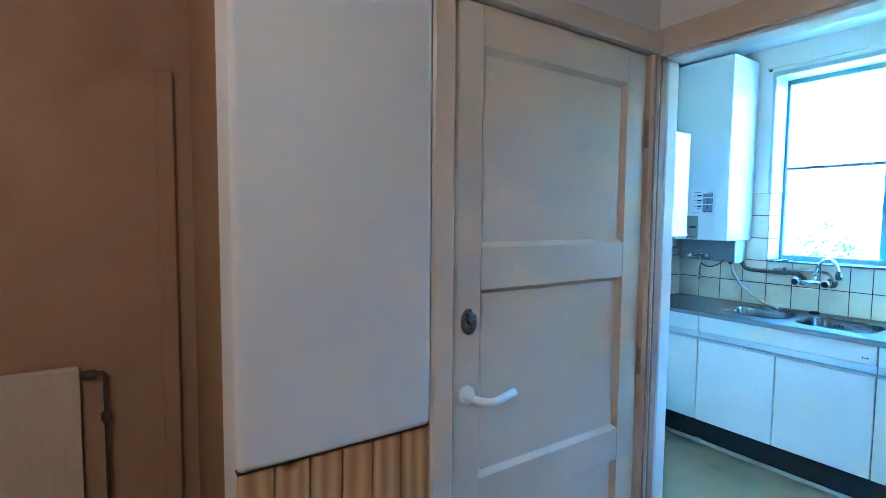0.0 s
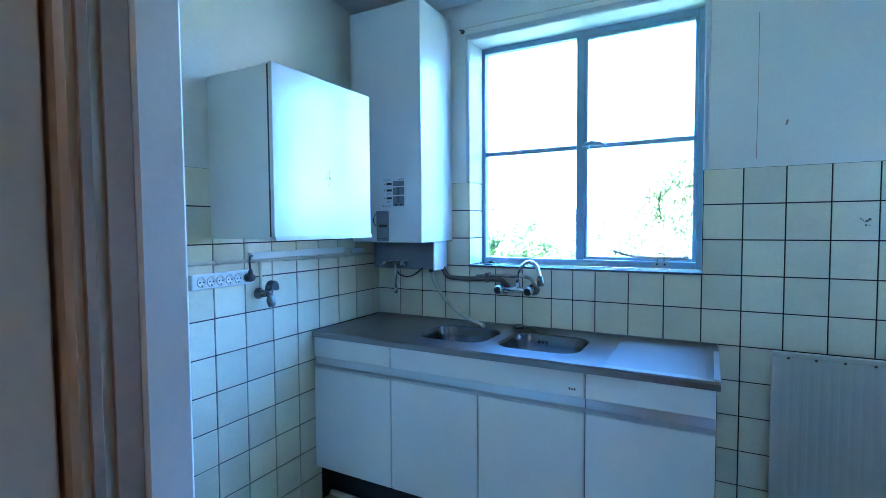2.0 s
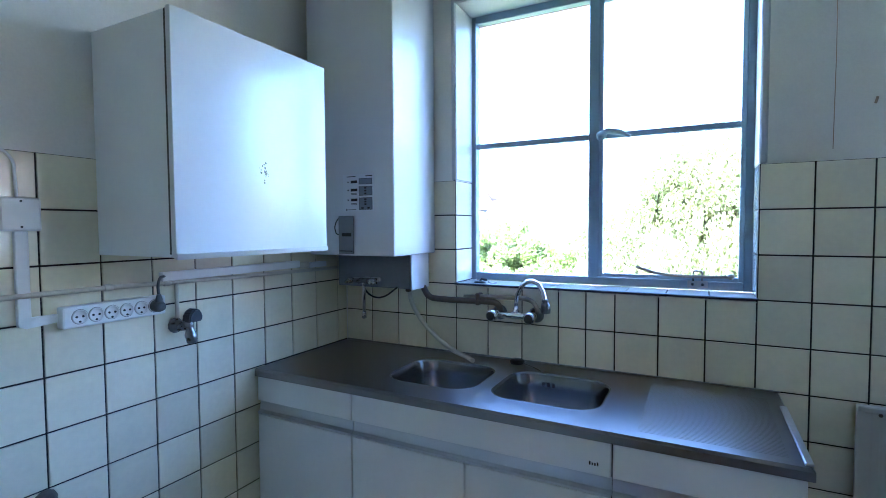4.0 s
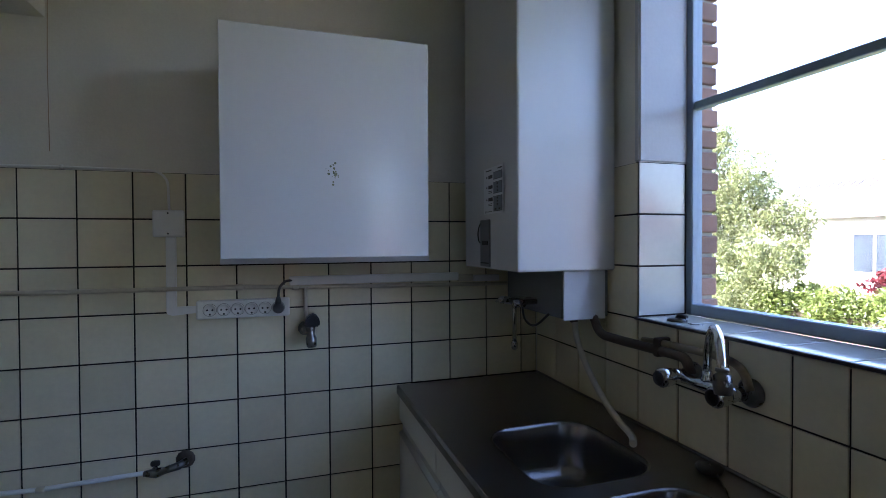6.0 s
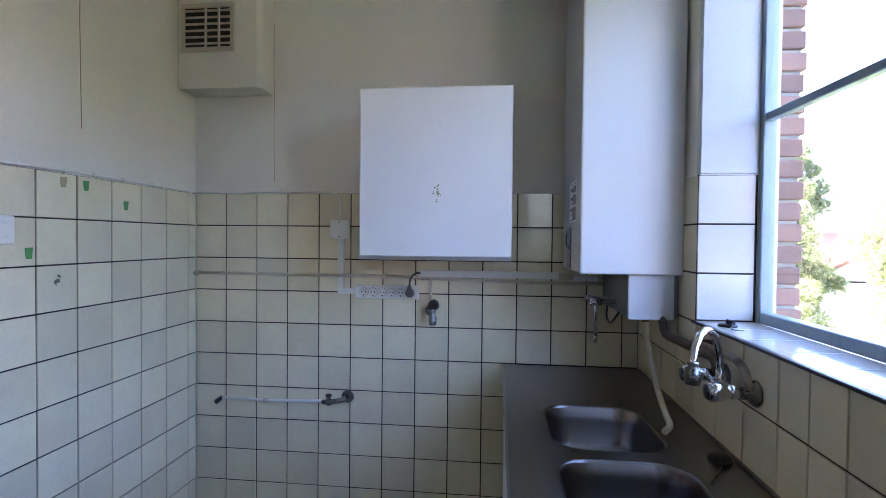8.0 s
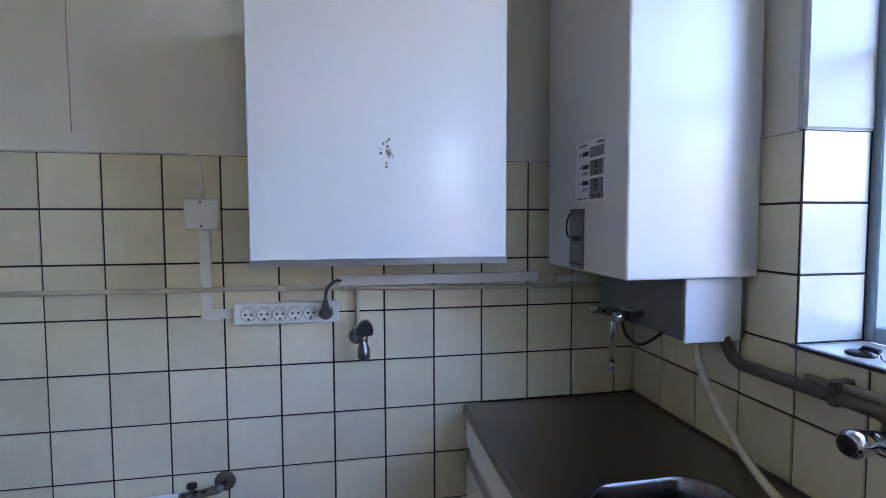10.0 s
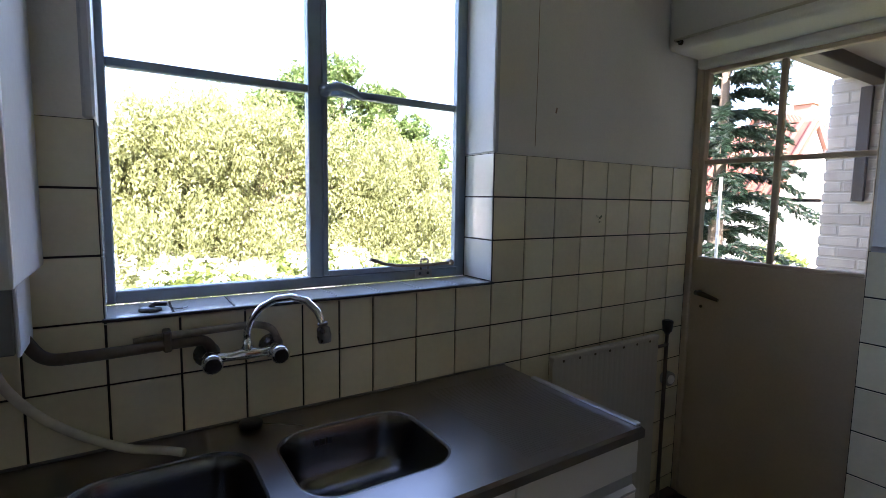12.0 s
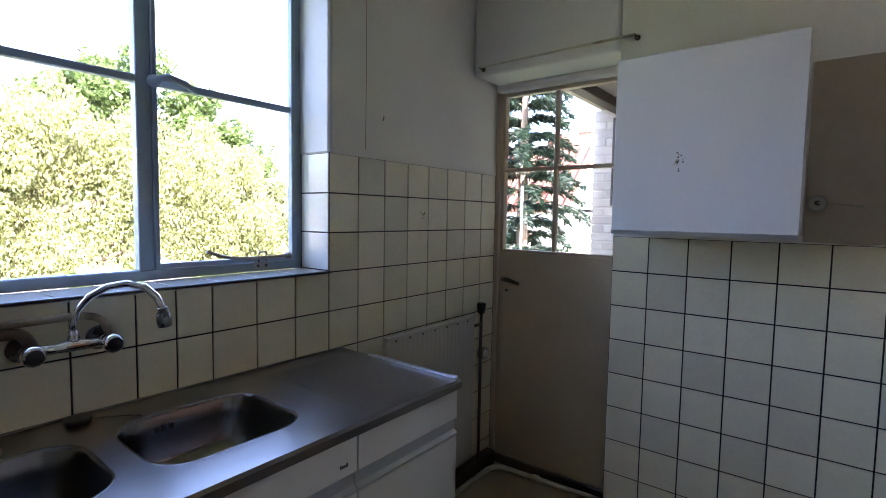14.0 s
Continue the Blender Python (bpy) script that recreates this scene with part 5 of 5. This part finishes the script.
house("white house with a low grey roof", 23, 9.6, 29, 16.5, 2.45, 4.0, "y", "render", "greyroof", [(14.4, 0.9, 0.5, 1.4), (11.7, 0.9, 0.7, 1.5), (11.0, 0.9, 0.5, 1.5)], (26, 12.5, 4.9))
house("distant white house with a clay roof", 44, -9, 54, 1, 3.0, 6.4, "y", "render", "sunlitroof", [(-6, 1.2, 1.2, 1.4), (-2, 1.2, 1.2, 1.4)])
house("white house behind the trees", 30, -23.5, 38, -18.6, 2.6, 3.6, "y", "render", "greyroof", [(-22, 1.9, 0.9, 0.9), (-19.7, 1.9, 0.9, 0.9)])
house("white gabled house with a brown tile roof", 6.85, -30, 11.45, -19, 0.3, 4.6, "y", "render", "shadedroof", [(7.2, -0.6, 0.9, 1.2), (8.7, -0.6, 0.9, 1.2)], (9.1, -22, 5.2), side="y")
house("white house with an orange clay roof", 6.5, -18.0, 15, -14.0, 1.7, 3.6, "x", "render", "shadedroof", [(9.0, -0.2, 1.0, 1.3), (12.0, -0.2, 1.0, 1.3)], side="y", o=0.1)
house("low white house by the gardens", 17, 24, 25, 38, -0.4, 1.9, "y", "render", "shadedroof", [(27, -1.4, 1.0, 0.9), (31, -1.4, 1.0, 0.9)])

tree("weeping yellow-green willow in the garden", 13.2, -3.0, 3.0, [(0, 1.7, 2.15, 1.2, 1.1), (0.3, -0.2, 2.75, 1.5, 1.1), (0, -2.6, 2.5, 1.5, 1.1), (0.2, 1.0, 2.6, 1.2, 0.9), (0.3, -4.4, 2.1, 1.3, 1.0), (0.2, 3.4, 1.3, 1.2, 1.0), (-0.2, -4.4, 0.9, 1.6, 1.1), (-0.3, 1.5, 0.2, 2.0, 1.3), (-0.3, -1.5, 0.3, 2.1, 1.3), (0, -4.0, -0.3, 2.0, 1.2), (-0.2, 3.2, -0.4, 1.5, 1.1), (0.4, 0.5, 1.3, 1.5, 1.1), (0.3, 2.4, 0.9, 1.3, 1.0), (0.3, -3.4, 1.0, 1.6, 1.1)], "leaf_willow", 0.046, 11, 0.26, 0.9, 20000)
tree("tall green broadleaf tree behind the willow", 17.0, -7.0, 6.3, [(0, 0.6, 5.0, 1.4, 1.2), (0.1, 1.8, 4.4, 1.3, 0.9), (-0.2, -1.4, 4.3, 1.3, 1.0), (-0.1, -2.6, 3.4, 1.2, 0.9), (0.2, 0.9, 3.0, 2.1, 1.5), (0, -2.4, 2.8, 1.5, 1.2), (0, -3.2, 1.2, 1.8, 1.4), (0, 0.5, 0.8, 2.2, 1.5)], "leaf_green", 0.085, 12, 0.28, 0.0, 7000)
tree("light green birch in the gardens", 14.6, 12.2, 5.6, [(0, -0.2, 4.4, 1.3, 1.0), (0.2, -1.6, 3.1, 1.5, 1.2), (-0.2, 1.7, 3.0, 1.6, 1.2), (0.3, -2.7, 1.2, 1.5, 1.4), (0, 2.5, 1.0, 1.7, 1.4), (-0.3, 0.2, 2.0, 2.0, 1.5), (0.2, -1.4, -0.3, 1.9, 1.4), (-0.2, 1.4, -0.6, 2.0, 1.4)], "leaf_birch", 0.058, 13, 0.18, 0.5, 12000)
tree("slender green tree near the side road", 13.0, 18.3, 5.4, [(0, 0, 4.3, 0.6, 0.9), (0.2, 0, 2.9, 0.9, 1.0), (-0.1, 0.2, 1.4, 1.2, 1.1), (0.3, 0, 0.0, 1.4, 1.1), (-0.2, 0, -1.4, 1.3, 1.1)], "leaf_birch", 0.058, 18, 0.16, 0.3, 11000)
tree("round green tree before the white houses", 19.0, 5.4, 1.8, [(0, 0, 0.7, 1.3, 1.1), (0.3, -1.4, 0.0, 1.2, 1.0), (0, 1.1, -0.2, 1.2, 1.0), (0, -2.6, -0.4, 1.2, 1.0)], "leaf_hedge", 0.08, 14, 0.14, 0.2, 7000)
tree("small green garden tree", 14.0, -9.6, 2.2, [(0, 0, 1.2, 1.4, 1.1), (-0.4, -1.7, 0.6, 1.4, 1.1), (0, 1.3, 0.1, 1.6, 1.1), (0, -3.0, -0.2, 1.6, 1.2)], "leaf_birch", 0.075, 15, 0.12, 0.1, 8000)
tree("dark red ornamental shrub by the white house", 19.0, 8.3, 0.7, [(0, 0, 0.0, 0.75, 0.5)], "leaf_red", 0.10, 16, 0.05, 0.0, 1600, "shrub", "shrub")
tree("white flowering shrub below the window", 9.4, -1.4, 0.6, [(0, 0, -0.2, 1.2, 0.7), (-0.2, 1.7, -0.3, 1.1, 0.7), (0.2, -1.8, -0.3, 1.2, 0.7), (0.1, -3.6, -0.4, 1.2, 0.7)], "leaf_hedge", 0.075, 17, 0.05, 0.0, 5200, "shrub", "shrub")
bl = bpy.data.objects["shrub.001"]
rsf = random.Random(9)
leaves("blossom", [((9.2 + rsf.uniform(-1.2, 0.3), -1.6 + rsf.uniform(-2.6, 2.8), 0.1 + rsf.uniform(-0.6, 0.5)), (0.18, 0.24, 0.13), 40) for i in range(130)], 0.05, "flower", bl, "white blossom clusters", 19)
hedge = thing("hedge", "clipped bright green garden hedge", "hedge")
bm = B()
box(bm, 14.9, 1.0, GZ, 15.4, 15.5, -0.6)
part("wood", bm, "bark", hedge)
leaves("foliage", [((15.0 + 0.25 * math.sin(i), 0.8 + i * 0.28, -0.35 + 0.16 * math.sin(i * 1.7)), (0.55, 0.42, 0.5), 420) for i in range(54)], 0.075, "leaf_hedge", hedge, "", 21)
hedge = thing("hedge", "tall mixed green shrubs along the garden", "hedge")
bm = B()
box(bm, 10.6, -14.0, GZ, 11.0, 3.5, -0.9)
part("wood", bm, "bark", hedge)
leaves("foliage", [((10.9 + 0.4 * math.sin(i * 2.1), 3.4 - i * 0.42, -0.5 + 0.25 * math.sin(i * 1.3)), (0.8, 0.6, 0.6), 520) for i in range(42)], 0.075, "leaf_birch", hedge, "", 22)
tree("bright green shrub behind the balcony", 5.0, -11.0, 0.6, [(0, 0, -0.2, 1.1, 0.9), (1.6, 0.3, -0.6, 1.0, 0.9)], "leaf_hedge", 0.09, 23, 0.06, 0.0, 3200, "shrub", "shrub")
fir(4.25, -7.3, 5.0, 31)

# balcony outside the door
slab("balcony_floor", [(0.6, -4.6, -0.25, 2.0, -3.06, -0.06)], "mortar", "grey concrete balcony floor", "floor")
# unseen wall, added so the low sun misses the brick across the balcony
slab("wall_balcony_sunblock", [(0.5, -4.5, -0.25, 0.6, -3.05, 2.4)], "mortar", "unseen wall added to block sun from the balcony", "wall")
slab("balcony_soffit", [(0.6, -4.5, 2.26, 1.95, -3.06, 2.40)], "board", "weathered wooden balcony soffit", "ceiling")
bm = B()
box(bm, 1.72, -4.275, 2.19, 1.80, -3.08, 2.259, 0.004)
solid("soffit_batten", bm, "darkwood", "dark batten under the balcony soffit", "batten", kind="structure")
bm = B()
box(bm, 1.785, -4.279, 1.53, 1.842, -4.245, 2.185, 0.003)
solid("trim_balcony", bm, "darkwood", "dark upright board on the balcony wall", "board", kind="structure")
post = thing("balcony_post", "thin white balcony post and rail", "railing")
bm = B()
box(bm, 2.835, -4.715, GZ, 2.853, -4.695, 1.72)
part("post", bm, "greyplastic", post)
bm = B()
box(bm, 2.0, -4.515, 1.0, 3.4, -4.485, 1.03)
part("rail", bm, "greyplastic", post)


# ---------------------------------------------------------------- bricks and tiles
def piece_mesh(name, w, h, d, c, material, cache={}):
    """A flat piece w wide and h high, facing -y, its back d behind its face, its edges chamfered by c."""
    key = (name, round(w, 4), round(h, 4), material)
    if key not in cache:
        bm = B()
        loops = [[(x, y, z) for x, z in ((i, i), (w - i, i), (w - i, h - i), (i, h - i))] for i, y in ((0, d), (0, c), (c, 0))]
        rings(bm, loops, False, True, smooth=False)
        cache[key] = finish(name, bm, material)
    return cache[key]


def place_piece(name, parent, w, h, m, material="tile", d=0.0075, c=0.001):
    ob = new(name, piece_mesh(name, w, h, d, c, material))
    ob.matrix_world = m
    ob.parent = parent
    return ob


def brick_pier(name, parent_label, x0, x1, yface, s, z0, courses, material):
    """A stack of brick ends in a wall reveal, every other course set back."""
    pier = tagged(new(name), parent_label, "wall", kind="structure")
    bm = B()
    box(bm, x0 + 0.012, yface + s * 0.012, z0, x1 - 0.014, yface + s * 0.10, z0 + courses * 0.0655)
    part("mortar", bm, "mortar", pier)
    for k in range(courses):
        bm = B()
        o = 0.002 * (k % 2)
        box(bm, x0 + o, yface + s * o, z0 + k * 0.0655 + 0.005, x1 - 0.003 * (k % 3), yface + s * 0.098, z0 + k * 0.0655 + 0.0655 - 0.006, 0.005, 2)
        part("brick", bm, material, pier)


brick_pier("wall_reveal_north", "red brick outer reveal beside the window", 2.268, 2.362, WY1 + 0.014, 1, WZ0 - 0.02, 19, "brick")
brick_pier("wall_reveal_south", "red brick outer reveal beside the window", 2.268, 2.362, WY0 - 0.045, -1, WZ0 - 0.02, 19, "brick")
bw = tagged(new("wall_balcony"), "pale brick side wall of the balcony", "wall", kind="structure")
bm = B()
box(bm, 0.6, -4.5, -0.06, 1.99, -4.284, 2.259)
part("mortar", bm, "mortardark", bw)
for k in range(35):
    z = -0.05 + k * 0.0655
    for j in range(7):
        x1 = 2.0 - j * 0.212 + (0.106 if k % 2 else 0)
        x0 = x1 - 0.202
        x1 = min(x1, 2.0 - 0.004 * (k % 2))
        place_piece("brick", bw, x1 - x0, 0.056, Matrix.Translation((x1, -4.28, z)) @ Matrix.Rotation(radians(180), 4, "Z"), "palebrick", 0.02, 0.004)

J = 0.0026
rows_ = [(T - (j + 1) * P, T - j * P) for j in range(11)]


def tile_run(parent, cuts, rows, base, along, material="tile", skip=None):
    """Tiles between neighbouring cuts along a wall and in the given rows; base(s, z): the pose of a tile's lower left corner."""
    for a, b in zip(cuts, cuts[1:]):
        for z0, z1 in rows:
            z0 = max(z0, 0.004)
            if skip and skip((a + b) / 2, (z0 + z1) / 2):
                continue
            jit = random.uniform(-0.0006, 0.0006)
            place_piece("tile", parent, b - a - 2 * J, z1 - z0 - 2 * J, base(a + J, z0 + J, jit), material)


def bed(name, parent, boxes):
    bm = B()
    for b in boxes:
        box(bm, *b)
    return part(name, bm, "grout", parent, "dark recessed joints")


RZ = lambda a: Matrix.Rotation(radians(a), 4, "Z")
G0, G1 = 0.0045, 0.0085
# north: faces -y
tile_run(wn_, [i * P for i in range(14)] + [XE], rows_, lambda s, z, j: pose(s, j, z, 0, 0, random.uniform(-0.15, 0.15)), "x", skip=lambda s, z: s > 1.55 and z < 0.85)
bed("joints", wn_, [(0, G0, 0, XE, G1, T - 0.001)])
# west: faces +x
wcuts = [-1.06, -0.972, -0.82, -0.668, -0.516, -0.364, -0.212, -0.06, 0.0]
tile_run(ww_, wcuts, rows_, lambda s, z, j: Matrix.Translation((j, s, z)) @ RZ(90), "y")
wcuts2 = [YS] + [YS + P * i for i in range(1, 5)]
tile_run(ww_, wcuts2, rows_, lambda s, z, j: Matrix.Translation((j, s, z)) @ RZ(90), "y")
bed("joints", ww_, [(-G1, -1.06, 0, -G0, 0, T - 0.001), (-G1, YS, 0, -G0, YS + 4 * P, T - 0.001)])
# east: faces -x
ek = [0, 1, 2, 3, 4, 5, 6, 7, 7.71, 8.42, 9.42, 10.42, 11.42]
ey = [-P * k for k in ek]
east = lambda s, z, j: Matrix.Translation((XE + j, -s, z)) @ RZ(-90)
up = [-y for y in ey]
tile_run(we_, up[:5], rows_[:6], east, "y")
tile_run(we_, up[4:], [(rows_[3][0], WZ0 - 0.007), rows_[4], rows_[5]], east, "y")
tile_run(we_, [up[-1], 1.886, 2.036, 2.184, 2.331, 2.479, 2.631, 2.786, 2.93], rows_, east, "y", skip=lambda s, z: s < 1.80 and z < 0.85)
bed("joints", we_, [(XE + G0, 0, 0.4, XE + G1, WY1, T - 0.001), (XE + G0, WY1, 0.4, XE + G1, WY0, WZ0 - 0.014), (XE + G0, WY0, 0, XE + G1, -2.94, T - 0.001)])
# south: faces +y
scuts = [DX0 - 0.1515 * (8 - k) for k in range(9)]
for a, b in zip([0.0] + scuts, scuts):
    for z0, z1 in [(1.357 - P * (k + 1), 1.357 - P * k) for k in range(9)]:
        z0 = max(z0, 0.004)
        place_piece("tile", ws_, b - a - 2 * J, z1 - z0 - 2 * J, Matrix.Translation((b - J, YS + random.uniform(-0.0006, 0.0006), z0 + J)) @ RZ(180))
bed("joints", ws_, [(0, YS - G1, 0, DX0, YS - G0, 1.356)])
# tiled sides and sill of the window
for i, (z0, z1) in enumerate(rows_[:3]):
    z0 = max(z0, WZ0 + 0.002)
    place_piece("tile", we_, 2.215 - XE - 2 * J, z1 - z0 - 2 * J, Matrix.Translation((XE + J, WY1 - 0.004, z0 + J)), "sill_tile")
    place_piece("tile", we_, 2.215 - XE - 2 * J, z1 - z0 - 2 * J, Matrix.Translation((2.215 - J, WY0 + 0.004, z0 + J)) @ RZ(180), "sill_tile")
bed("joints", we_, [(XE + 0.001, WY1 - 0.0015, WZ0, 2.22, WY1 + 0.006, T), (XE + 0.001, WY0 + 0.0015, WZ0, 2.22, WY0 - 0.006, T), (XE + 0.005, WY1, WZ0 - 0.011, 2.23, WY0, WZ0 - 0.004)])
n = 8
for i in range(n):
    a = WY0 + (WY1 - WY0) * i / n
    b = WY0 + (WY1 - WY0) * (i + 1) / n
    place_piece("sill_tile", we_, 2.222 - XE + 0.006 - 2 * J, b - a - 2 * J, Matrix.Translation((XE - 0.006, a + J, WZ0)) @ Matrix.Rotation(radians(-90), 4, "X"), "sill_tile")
